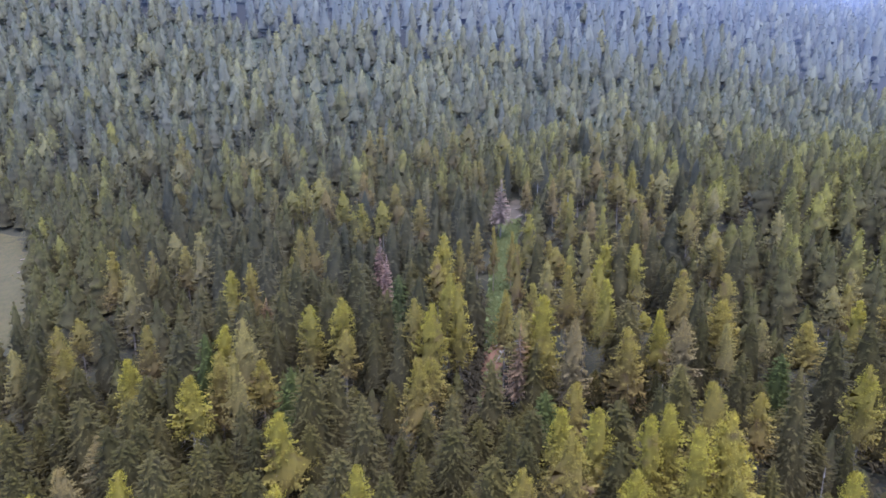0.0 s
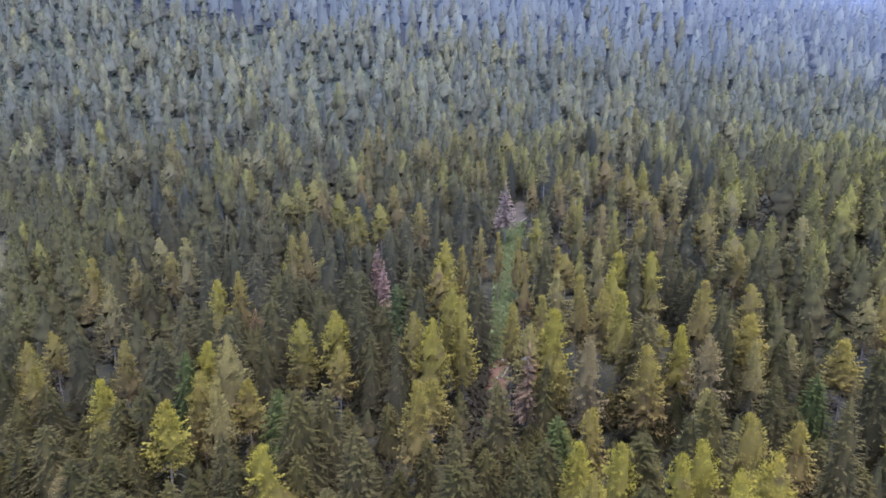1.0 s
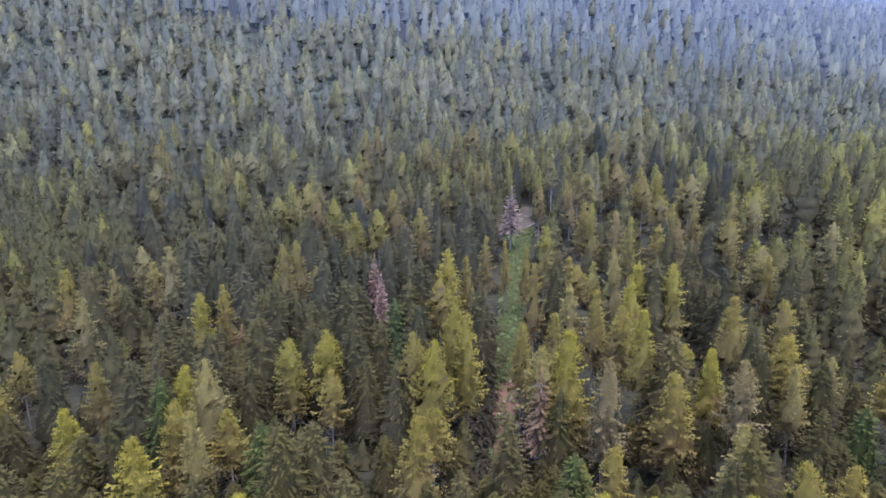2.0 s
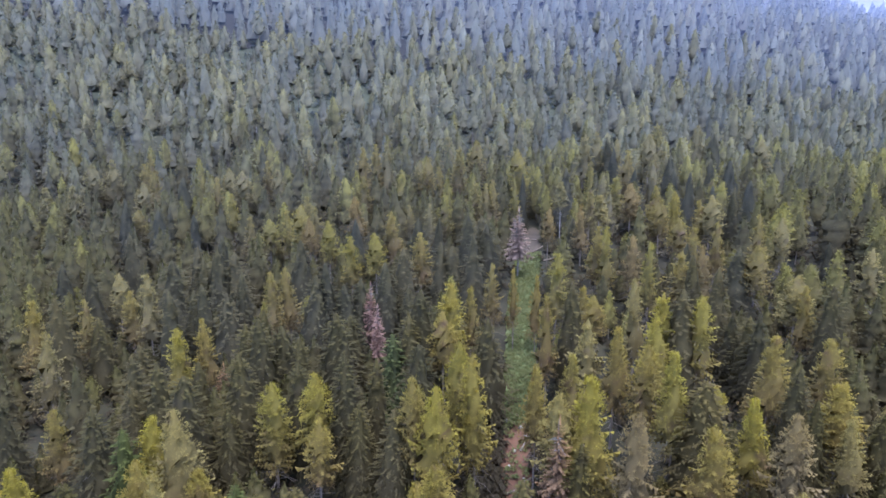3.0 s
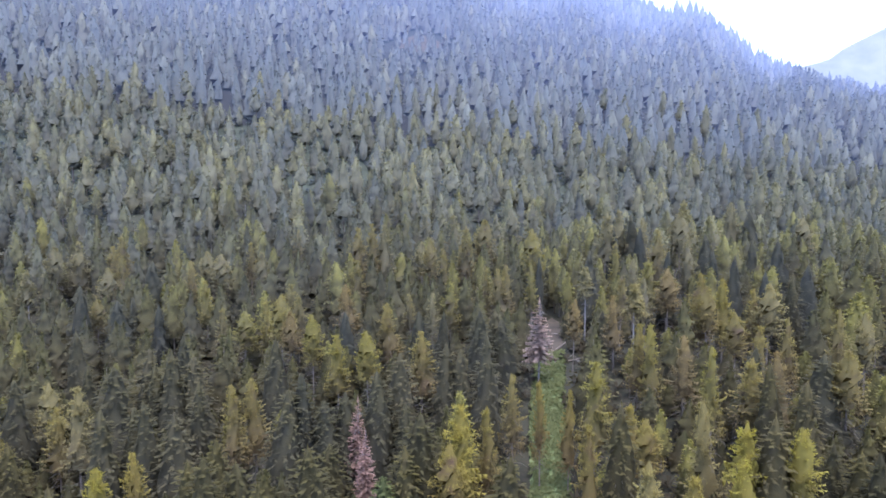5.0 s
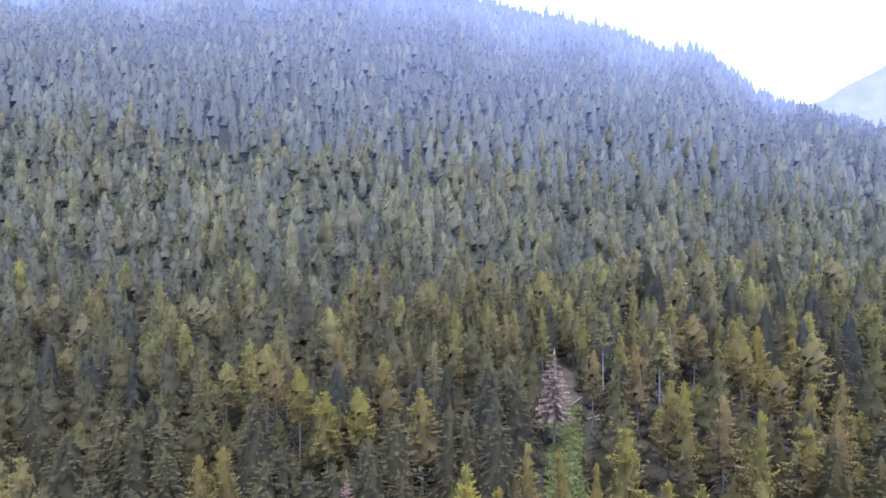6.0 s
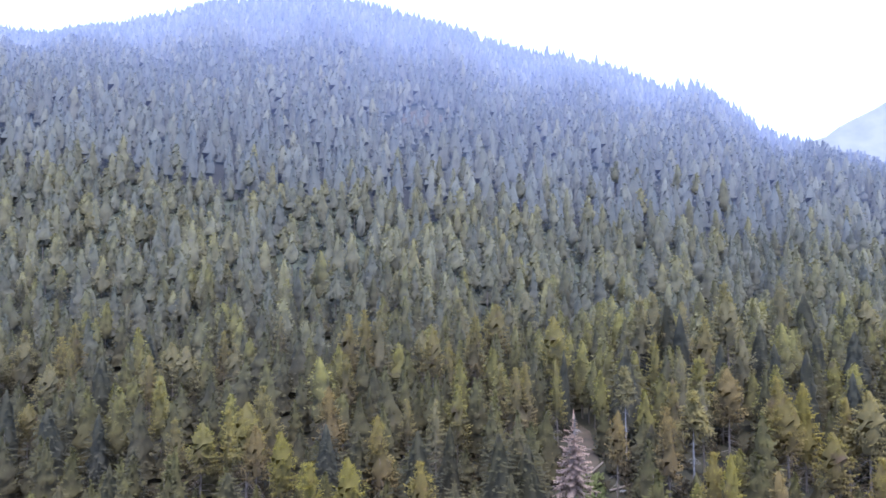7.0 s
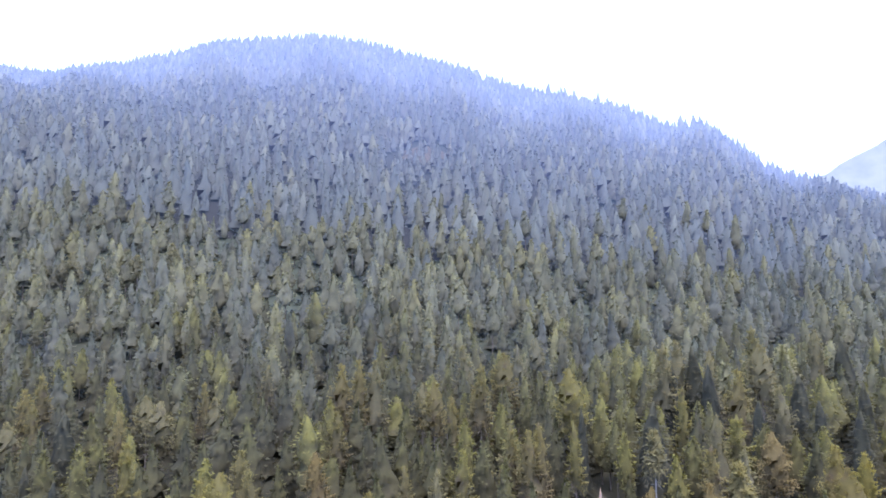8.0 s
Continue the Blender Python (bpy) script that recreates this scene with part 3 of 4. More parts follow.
ORANGE_LARCH = tree_kind("larch_tree", "larch with rusty orange autumn needles", "larch", M_ORANGE, M_LARCH_TRUNK, larch_crowns, larch_trunks, "larches of the wood", fine_larch_crowns)
SPRUCE = tree_kind("spruce_tree", "dark olive-green spruce with drooping boughs", "spruce", M_SPRUCE, M_TRUNK, spruce_crowns, spruce_trunks, "spruces of the wood", fine_spruce_crowns)
BROWN_SPRUCE = tree_kind("spruce_tree", "brownish spruce heavy with old cones and drooping twigs", "spruce", M_BROWN, M_TRUNK, spruce_crowns, spruce_trunks, "spruces of the wood", fine_spruce_crowns)
DEAD_SPRUCE = tree_kind("dead_spruce", "dead spruce with dry pinkish-brown needles", "dead tree", M_DEAD, M_GREY_WOOD, dead_crowns, dead_trunks, "dead spruces")
DRY_SPRUCE = tree_kind("dead_spruce", "half-bare dead spruce with grey-pink dry twigs beside the clearing", "dead tree", M_DRY, M_GREY_WOOD, dry_crowns, dead_trunks, "dead spruces")
RUSTY_SPRUCE = tree_kind("dead_spruce", "dying spruce with rusty orange needles and bare grey twigs", "dead tree", M_RUSTY, M_GREY_WOOD, dry_crowns, dead_trunks, "dead spruces")
YOUNG_FIR = tree_kind("fir_tree", "small fresh-green young fir below the larches", "fir", M_FIR, M_TRUNK, spruce_crowns, spruce_trunks, "young firs")
far_snag_trunks = [mesh_of("snag_trunk", *trunk_shape(56, 0.42, 14, low=0.4, high=0.95, reach=1.6), [M_PALE_TRUNK])]
FAR_SNAG = tree_kind("dead_snag", "bare pale trunk beside the felled patch high on the mountain", "dead tree", M_PALE_TRUNK, M_PALE_TRUNK, snag_crowns, far_snag_trunks, "bare snags")
SNAG = tree_kind("dead_snag", "bare pale grey dead trunk with short broken branches", "dead tree", M_LARCH_TRUNK, M_LARCH_TRUNK, snag_crowns, dead_trunks, "bare snags")

planted = []
tree_rng = random.Random(7)


def plant(kind, *spots, detail="fine"):
    """Trees of one kind, each at x, y with its height."""
    for x, y, h, *own in spots:
        base = new(kind["name"])
        wide = (h / HIGH) ** 0.6 * (own[0] if own else tree_rng.uniform(0.8, 1.15) if kind["category"] == "larch" else tree_rng.uniform(0.9, 1.35))
        z = float(ground_z(x, y))
        base.matrix_basis = pose(x, y, z, tree_rng.uniform(-1.5, 1.5), tree_rng.uniform(-1.5, 1.5), tree_rng.uniform(0, 360)) @ Matrix.Diagonal((wide, wide, h / HIGH, 1))
        for part_name, shapes, mat in (("trunk", kind["trunks"], kind["trunk"]), ("crown", kind[detail] if y < 145 else kind["crowns"], kind["crown"])):
            ob = new(part_name, tree_rng.choice(shapes))
            ob.parent = base
            ob.material_slots[0].link = "OBJECT"
            # farther trees take needle colours with more painted haze
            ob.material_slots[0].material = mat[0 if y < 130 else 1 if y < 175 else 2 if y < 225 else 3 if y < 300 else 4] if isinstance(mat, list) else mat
        tagged(base, kind["label"], kind["category"], kind["group"])
        planted.append((x, y))


# ---- ground ----
def warped(lo, hi, n, centre, tight):
    s = np.linspace(np.arcsinh((lo - centre) / tight), np.arcsinh((hi - centre) / tight), n)
    return centre + tight * np.sinh(s)


gx = warped(-4200, 4200, 190, 0, 160)
gy = warped(-3500, 4200, 230, 170, 220)
GX, GY = np.meshgrid(gx, gy)
GZ = ground_z(GX, GY)
gv = np.stack((GX.ravel(), GY.ravel(), GZ.ravel()), 1)
cols = len(gx)
quad = np.array([(r * cols + c, r * cols + c + 1, (r + 1) * cols + c + 1, (r + 1) * cols + c) for r in range(len(gy) - 1) for c in range(cols - 1)])
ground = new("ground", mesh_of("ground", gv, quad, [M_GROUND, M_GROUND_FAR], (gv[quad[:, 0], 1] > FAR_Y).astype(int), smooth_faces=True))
tagged(ground, "dark forest floor rising into a wooded mountainside", "ground", kind="structure")


def strip_x(y):
    return np.interp(y, (120, 140, 160, 190, 212, 240, 262), (9.5, 12.0, 14.5, 18.5, 22.0, 27.0, 31.0))


def strip_half(y):
    return np.interp(y, (118, 128, 150, 200, 225, 258), (0.8, 2.2, 3.2, 3.6, 3.6, 2.0))


def draped(name, label, y0, y1, middle, half, lift, mat, seed):
    """A ragged patch of ground cover, laid on the slope."""
    rng = np.random.default_rng(seed)
    ys = np.linspace(y0, y1, max(12, int((y1 - y0) / 1.2)))
    n = 9
    verts = []
    for i, yy in enumerate(ys):
        end = min(1, (i + 0.3) / 4, (len(ys) - 1 - i + 0.3) / 4)
        w = half(yy) * end * rng.uniform(0.88, 1.15)
        for k in range(n):
            xx = middle(yy) + w * (2 * k / (n - 1) - 1)
            edge = 0.0 if 0 < k < n - 1 else -0.25
            verts.append((xx, yy, float(ground_z(xx, yy)) + lift + edge + rng.uniform(-0.04, 0.04)))
    faces = [(r * n + c, r * n + c + 1, (r + 1) * n + c + 1, (r + 1) * n + c) for r in range(len(ys) - 1) for c in range(n - 1)]
    ob = new(name, mesh_of(name, verts, faces, [mat], smooth_faces=True))
    return tagged(ob, label, "ground", kind="structure")


draped("clearing", "narrow grassy forest clearing running up the slope", 153, 228, strip_x, strip_half, 0.24, M_GRASS, 3)
draped("soil_patch", "bare reddish-brown soil at the lower end of the clearing", 122, 155, strip_x, lambda v: strip_half(v) * 1.15, 0.20, M_SOIL, 4)
draped("soil_patch", "bare reddish-brown soil at the upper end of the clearing", 228, 258, strip_x, lambda v: strip_half(v) * 1.1, 0.20, M_DARK_SOIL, 5)
draped("soil_patch", "bare pinkish soil below the tall bare larch trunks", 259, 272, lambda v: -129.5 - 0.5 * (v - 259), lambda v: 4.0, 0.25, M_SOIL, 7)
draped("meadow", "dry yellowish meadow at the edge of the wood", 164, 252, lambda v: -142 - 0.6 * (v - 180), lambda v: 21.0 - abs(v - 208) * 0.12, 0.2, M_MEADOW, 6)
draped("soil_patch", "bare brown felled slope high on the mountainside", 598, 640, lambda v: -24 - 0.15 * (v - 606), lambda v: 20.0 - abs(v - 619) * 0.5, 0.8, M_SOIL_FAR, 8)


def in_clearing(x, y, margin=4.8):
    if 118 < y < 258 and abs(x - strip_x(y)) < strip_half(y) + (margin if y < 226 else margin * 0.3):
        return True
    if 156 < y < 252 and abs(x + 142 + 0.6 * (y - 180)) < 22 - abs(y - 208) * 0.12:
        return True
    if 250 < y < 272 and abs(x + 132) < 6:
        return True
    return 592 < y < 640 and -46 < x < -4 and math.sin(x * 0.5 + 1) * math.sin(y * 0.33) > -0.45


# ---- trees set one by one ----
plant(DEAD_SPRUCE, (-16.0, 169.4, 18.8, 0.85), (-18.6, 178.7, 19.5, 0.8))
plant(DRY_SPRUCE, (19.6, 211.8, 20.9))
plant(SNAG, (47.8, 70.9, 20.9, 0.55))
plant(FAR_SNAG, (5.1, 606.8, 14.0), (-3.0, 607.8, 26.0), (-36.8, 647.1, 14.0), (-64.6, 649.8, 19.0), (-59.4, 654.0, 20.0), (-56.0, 659.0, 19.0))
plant(FAR_SNAG, (9.9, 668.0, 15.0), (174.8, 736.4, 20.0), (185.0, 741.0, 16.0))
plant(YOUNG_FIR, (19.7, 110.4, 15.3), (65.8, 114.7, 14.7), (-30.8, 117.0, 19.8), (-51.0, 126.9, 21.5), (-11.5, 157.2, 18.8))
plant(RUSTY_SPRUCE, (16.7, 125.6, 22.5), (-47.3, 161.1, 12.0))
plant(ORANGE_LARCH, (45.5, 190.5, 20.3))
plant(ORANGE_LARCH, (-55.7, 82.5, 21.5), (-60.3, 99.2, 15.4), (47.5, 116.8, 23.4), (26.3, 121.0, 25.7), (58.5, 179.1, 21.3), (38.0, 215.0, 18.7))
plant(ORANGE_LARCH, (28.7, 217.2, 18.2, 0.70), (-41.8, 225.6, 20.3), (56.7, 232.7, 21.4), (-30.0, 240.5, 19.7))
plant(YELLOW_LARCH, (39.1, 77.6, 25.5), (-46.9, 107.4, 21.4), (4.1, 135.5, 27.5), (-0.4, 163.7, 25.5), (66.9, 221.9, 21.7), (-45.7, 230.4, 23.4))
plant(YELLOW_LARCH, (-51.0, 234.9, 20.8), (22.0, 242.8, 21.2, 0.70), (-74.2, 252.9, 20.1), (49.9, 261.3, 23.2), (24.9, 263.6, 27.4), (87.7, 303.5, 28.4))
plant(BRIGHT_LARCH, (51.9, 71.0, 20.5), (-22.1, 74.0, 20.5), (26.2, 75.7, 17.8), (33.8, 76.1, 23.9), (-59.7, 79.8, 19.5), (-12.3, 81.0, 19.7))
plant(BRIGHT_LARCH, (30.3, 82.1, 22.8), (-48.0, 82.6, 19.6), (33.4, 84.2, 23.4), (23.3, 88.1, 21.4), (18.7, 90.8, 20.3), (69.5, 95.7, 20.5))
plant(BRIGHT_LARCH, (-27.5, 96.1, 20.8), (-64.5, 121.4, 19.0), (45.3, 124.4, 21.5), (-47.4, 128.4, 22.5), (21.1, 128.5, 27.6), (-3.1, 129.1, 25.6))
plant(BRIGHT_LARCH, (36.4, 132.5, 25.7), (-30.3, 137.4, 21.2), (-22.9, 137.7, 22.6), (1.4, 141.5, 26.6), (38.2, 148.2, 22.6), (47.6, 151.5, 24.8))
plant(BRIGHT_LARCH, (40.5, 153.4, 24.5), (-55.2, 158.0, 22.2), (24.1, 175.4, 22.8), (46.1, 177.7, 24.5), (39.2, 191.7, 22.6), (-19.6, 204.2, 20.3))
plant(BRIGHT_LARCH, (-26.7, 206.0, 19.9), (-34.7, 216.9, 21.7), (-56.4, 232.7, 18.6), (-1.1, 240.0, 19.1), (54.8, 244.5, 21.6))
plant(GREEN_LARCH, (36.4, 68.8, 20.5), (10.6, 75.3, 20.2), (17.8, 77.7, 23.6), (41.7, 89.2, 25.0), (24.2, 105.7, 18.5), (-5.2, 107.5, 23.7))
plant(GREEN_LARCH, (-45.6, 118.9, 21.4), (73.6, 119.2, 19.3), (37.4, 119.3, 22.4), (-2.5, 120.4, 18.1), (-37.4, 121.5, 19.1), (58.7, 125.8, 21.5))
plant(GREEN_LARCH, (-21.6, 130.8, 18.7), (-84.7, 131.1, 18.2), (-5.8, 131.6, 25.2), (-87.2, 134.9, 22.1), (14.0, 135.4, 25.4, 0.70), (20.4, 136.9, 25.5))
plant(GREEN_LARCH, (53.8, 137.2, 23.6), (-68.7, 137.5, 17.7), (33.0, 139.1, 23.5), (66.0, 141.5, 20.1), (29.5, 144.4, 24.3), (-88.3, 145.3, 18.1))
plant(GREEN_LARCH, (19.3, 156.8, 24.2, 0.70), (-1.5, 159.1, 22.3), (71.9, 160.4, 19.5), (-50.9, 161.7, 21.9), (4.4, 167.2, 22.3), (31.1, 167.9, 16.8))
plant(GREEN_LARCH, (-92.8, 171.2, 22.9), (30.1, 173.5, 16.3), (14.5, 174.9, 20.3, 0.60), (-84.0, 176.1, 21.1), (70.1, 177.3, 20.9), (10.1, 177.6, 20.5))
plant(GREEN_LARCH, (52.4, 177.6, 21.9), (-41.3, 179.4, 22.3), (-38.4, 183.1, 21.6), (19.3, 173.5, 19.0, 0.55), (-77.5, 185.0, 19.2), (60.4, 190.6, 20.6))
plant(GREEN_LARCH, (76.3, 191.1, 23.8), (66.6, 192.3, 21.5), (37.7, 196.0, 20.8), (-7.3, 197.7, 20.7), (62.0, 203.7, 18.3), (60.4, 215.8, 20.6))
plant(GREEN_LARCH, (72.3, 217.0, 20.3), (59.6, 218.7, 23.3), (-16.3, 218.9, 19.8), (42.6, 226.7, 20.1), (-63.2, 235.6, 18.7), (-43.4, 239.7, 19.2))
plant(GREEN_LARCH, (11.8, 239.9, 21.6), (-12.1, 240.0, 16.0), (14.7, 242.0, 22.0), (8.5, 242.5, 22.4), (-47.7, 246.1, 20.5), (-106.6, 251.6, 16.9))
plant(GREEN_LARCH, (-2.5, 261.1, 24.2), (63.8, 261.1, 25.6), (-29.8, 264.4, 19.5), (-84.6, 268.7, 20.9), (4.0, 270.6, 28.7), (-7.2, 271.4, 25.2))
plant(GREEN_LARCH, (3.6, 274.6, 21.5), (-110.1, 275.4, 21.7), (-27.3, 278.7, 28.6), (-117.1, 281.4, 23.4), (-32.4, 284.8, 25.7), (10.9, 287.5, 27.5))
plant(GREEN_LARCH, (-71.4, 288.3, 19.5), (-119.7, 292.9, 23.3), (-57.8, 301.3, 18.3), (0.5, 302.7, 26.0), (-50.0, 323.6, 17.9))
plant(LANKY_LARCH, (43.6, 218.1, 20.0), (35.4, 234.7, 20.2), (-144.2, 261.9, 22.0), (-135.0, 263.1, 23.0), (-93.5, 352.0, 19.2), (-110.3, 374.3, 8.4))
plant(LANKY_LARCH, (-157.9, 387.2, 23.0), (-170.8, 388.2, 24.0), (-195.3, 392.5, 24.0), (-145.4, 395.7, 22.0), (-153.0, 400.2, 23.0), (-131.2, 402.7, 22.0))
plant(LANKY_LARCH, (-136.8, 410.8, 22.0))
plant(DULL_LARCH, (-40.9, 114.4, 22.2), (57.9, 121.1, 18.5), (-42.0, 124.9, 25.8), (17.4, 129.0, 24.3), (-95.4, 130.8, 20.6), (25.6, 149.0, 23.4))
plant(DULL_LARCH, (-81.5, 156.8, 22.7), (37.7, 159.5, 24.7), (72.5, 164.5, 19.6), (95.5, 176.7, 19.8), (-72.1, 182.2, 24.1), (-84.2, 191.9, 20.9))
plant(DULL_LARCH, (84.1, 194.1, 21.9), (73.7, 213.3, 22.6), (48.9, 226.5, 19.6), (-5.7, 231.4, 18.0), (50.5, 242.5, 22.1), (71.1, 257.1, 21.9))
plant(DULL_LARCH, (-111.0, 265.9, 21.4), (-77.0, 272.6, 21.8), (74.8, 272.9, 27.7), (50.9, 277.7, 29.6), (64.5, 278.4, 25.6), (-64.7, 278.7, 19.0))
plant(DULL_LARCH, (-10.9, 280.1, 22.3), (-23.0, 280.2, 28.3), (-84.2, 281.9, 19.9), (-139.2, 285.5, 24.0), (58.3, 286.0, 27.6), (-134.5, 290.9, 23.4))
plant(DULL_LARCH, (124.9, 291.4, 23.4), (99.8, 293.3, 28.1), (16.6, 301.9, 27.4), (29.4, 304.0, 30.9), (-10.2, 306.5, 25.4), (23.6, 312.5, 26.5))
plant(DULL_LARCH, (-119.1, 322.4, 18.2), (-99.8, 326.6, 21.6), (-172.8, 345.5, 15.2), (-157.9, 346.3, 10.9), (-24.5, 348.2, 21.8), (-82.8, 349.2, 15.6))
plant(DULL_LARCH, (-139.0, 351.3, 14.1), (-41.9, 354.4, 17.9), (-21.7, 358.6, 21.8), (-60.1, 362.9, 16.7), (-51.6, 364.0, 18.6), (-152.7, 364.3, 8.0))
plant(DULL_LARCH, (26.2, 371.8, 22.3), (-177.1, 391.0, 18.9), (-177.8, 399.5, 19.8))
plant(BROWN_SPRUCE, (-42.6, 83.9, 21.4), (-15.9, 85.7, 20.3), (53.4, 86.6, 27.3), (1.4, 97.0, 21.5), (-13.1, 97.2, 23.0), (-35.2, 100.8, 20.2))
plant(BROWN_SPRUCE, (-51.2, 103.3, 16.1), (-66.6, 106.8, 19.4), (-21.1, 112.4, 22.0), (-78.3, 113.5, 17.4), (40.1, 129.2, 22.4), (-9.1, 131.8, 19.6))
plant(BROWN_SPRUCE, (9.5, 113.6, 20.0), (-58.1, 144.3, 18.0), (-60.7, 149.9, 21.6), (44.6, 152.7, 25.9), (-64.3, 160.7, 18.1), (-83.9, 166.9, 25.8))
plant(BROWN_SPRUCE, (57.5, 168.0, 22.1), (-51.1, 177.2, 19.6), (5.8, 186.3, 23.9), (-11.2, 186.7, 23.1), (-2.1, 191.3, 20.5), (0.7, 191.5, 18.9))
plant(BROWN_SPRUCE, (-56.0, 197.0, 21.3), (-65.5, 198.9, 23.4), (9.0, 205.3, 20.8), (-93.0, 218.3, 20.9))
plant(SPRUCE, (-17.4, 75.4, 20.5), (45.6, 78.5, 17.0), (-7.8, 78.8, 20.5), (-39.4, 80.8, 17.0), (7.6, 81.5, 18.4), (25.5, 81.8, 18.8))
plant(SPRUCE, (-29.0, 84.3, 17.0), (12.6, 84.4, 18.8), (61.2, 85.5, 15.5), (-66.3, 85.9, 20.5), (-37.5, 86.3, 20.9), (-32.4, 86.6, 15.5))
plant(SPRUCE, (-3.8, 87.3, 17.0), (11.0, 90.5, 19.1), (27.5, 91.1, 21.8), (-66.8, 91.1, 15.4), (34.1, 91.5, 24.1), (1.4, 93.8, 17.1))
plant(SPRUCE, (-52.6, 94.0, 17.5), (14.8, 94.1, 18.4), (-38.2, 95.8, 14.7), (-31.4, 97.1, 17.4), (-56.9, 97.1, 18.4), (40.8, 98.7, 23.6))
plant(SPRUCE, (-53.0, 99.3, 17.1), (-75.6, 99.7, 20.5), (-23.1, 100.3, 16.5), (-7.8, 103.3, 10.5), (-56.6, 104.1, 19.0), (-3.0, 105.2, 14.4))
plant(SPRUCE, (70.0, 105.5, 23.0), (-71.1, 106.2, 17.1), (-75.9, 107.3, 17.1), (-24.6, 107.4, 24.4), (54.4, 108.0, 18.8), (-57.6, 112.4, 19.4))
plant(SPRUCE, (-52.4, 112.9, 21.5), (82.9, 115.0, 20.5), (63.2, 122.4, 18.8), (-83.2, 123.6, 16.8), (54.1, 123.7, 20.2), (19.3, 123.8, 19.5))
plant(SPRUCE, (-79.1, 127.7, 15.6), (-89.8, 129.6, 21.5), (-57.3, 130.8, 21.9), (55.7, 132.4, 20.6), (-58.9, 133.1, 20.7), (-15.8, 135.1, 18.5))
plant(SPRUCE, (-77.8, 138.0, 19.6), (-39.0, 139.0, 17.0), (-46.5, 139.3, 22.8), (-17.9, 139.5, 24.3), (-6.0, 139.7, 26.8), (78.3, 139.8, 11.5, 0.9))
plant(SPRUCE, (-97.4, 142.4, 21.1), (-38.8, 144.1, 23.6), (-103.9, 144.2, 20.5), (-27.7, 144.2, 20.3), (-53.1, 145.6, 22.6), (-14.0, 145.7, 20.2))
plant(SPRUCE, (59.5, 152.5, 19.8), (-29.1, 153.7, 20.0), (-49.8, 154.6, 16.5), (-37.8, 155.1, 23.9), (74.6, 156.5, 21.1), (7.3, 156.6, 21.9))
plant(SPRUCE, (59.9, 156.8, 16.9), (-22.4, 157.9, 22.7), (-41.3, 158.7, 21.2), (-34.0, 159.7, 19.2), (-8.1, 159.7, 22.0), (24.7, 160.3, 24.7))
plant(SPRUCE, (58.3, 162.1, 15.2), (-6.3, 163.8, 24.9), (-39.5, 165.6, 20.0), (-21.8, 169.3, 16.2), (110.4, 172.6, 12.0), (54.3, 172.8, 23.1))
plant(SPRUCE, (-79.6, 173.1, 18.1), (-63.5, 175.0, 22.9), (116.2, 177.1, 14.0), (-31.1, 177.2, 21.8), (-56.8, 177.9, 22.1), (66.1, 178.9, 20.0))
plant(SPRUCE, (-24.1, 179.0, 19.0), (-28.5, 179.8, 24.0), (-10.0, 179.9, 16.9), (-60.3, 180.2, 20.2), (-21.0, 181.4, 19.2), (55.6, 181.9, 21.2))
plant(SPRUCE, (-15.0, 182.0, 22.4), (-51.3, 188.5, 19.7), (-69.6, 191.7, 23.7), (-91.7, 194.1, 20.5), (-59.8, 194.9, 24.3), (-63.2, 196.0, 20.8))
plant(SPRUCE, (99.0, 198.6, 12.2), (5.4, 199.0, 23.0), (-39.2, 200.8, 22.4), (-104.2, 201.8, 18.3), (10.2, 202.1, 19.6), (-61.9, 205.6, 22.8))
plant(SPRUCE, (-84.6, 207.2, 17.1), (-7.7, 207.8, 20.6), (-3.1, 219.2, 16.3), (-20.7, 219.7, 17.5), (37.0, 222.7, 12.5), (84.3, 223.2, 21.2))
plant(SPRUCE, (79.7, 226.5, 21.5), (-28.1, 227.7, 16.8), (91.6, 229.7, 20.4), (-73.1, 236.8, 11.5), (77.7, 239.9, 21.9), (-94.5, 241.3, 19.4))
plant(SPRUCE, (-83.6, 241.5, 17.1), (-107.4, 245.1, 23.6), (39.6, 247.9, 23.1), (93.3, 248.0, 22.8), (-95.1, 250.4, 16.8), (63.0, 251.7, 21.7))
plant(SPRUCE, (77.0, 252.4, 19.6), (-84.2, 252.6, 17.3), (-91.9, 254.1, 14.9), (-18.0, 254.4, 15.7), (26.0, 256.6, 19.7, 0.70), (-94.9, 262.9, 22.8))
plant(SPRUCE, (93.7, 264.1, 20.6), (80.6, 267.6, 21.1), (61.9, 273.3, 23.6), (55.2, 281.2, 22.9), (62.4, 284.6, 25.8), (105.5, 288.9, 25.7))
plant(SPRUCE, (-99.9, 300.9, 16.2))
plant(SPRUCE, (35.6, 114.7, 10.0, 0.9), (39.6, 117.8, 8.5, 0.9), (32.4, 111.8, 8.0, 0.9), (43.5, 119.9, 11.0, 0.9), (62.0, 119.7, 11.5, 0.9))

# ---- the rest of the near wood ----
fill_rng = random.Random(21)
near_cells = {}


def crowded(x, y, gap):
    cx, cy = int(x // 8), int(y // 8)
    for i in (-1, 0, 1):
        for j in (-1, 0, 1):
            for px, py in near_cells.get((cx + i, cy + j), ()):
                if (px - x) ** 2 + (py - y) ** 2 < gap * gap:
                    return True
    return False


def remember(x, y):
    near_cells.setdefault((int(x // 8), int(y // 8)), []).append((x, y))


for spot in planted:
    remember(*spot)
masters = tuple(planted)


def seen_width(y):
    return 0.80 * max(y, 0) + 26


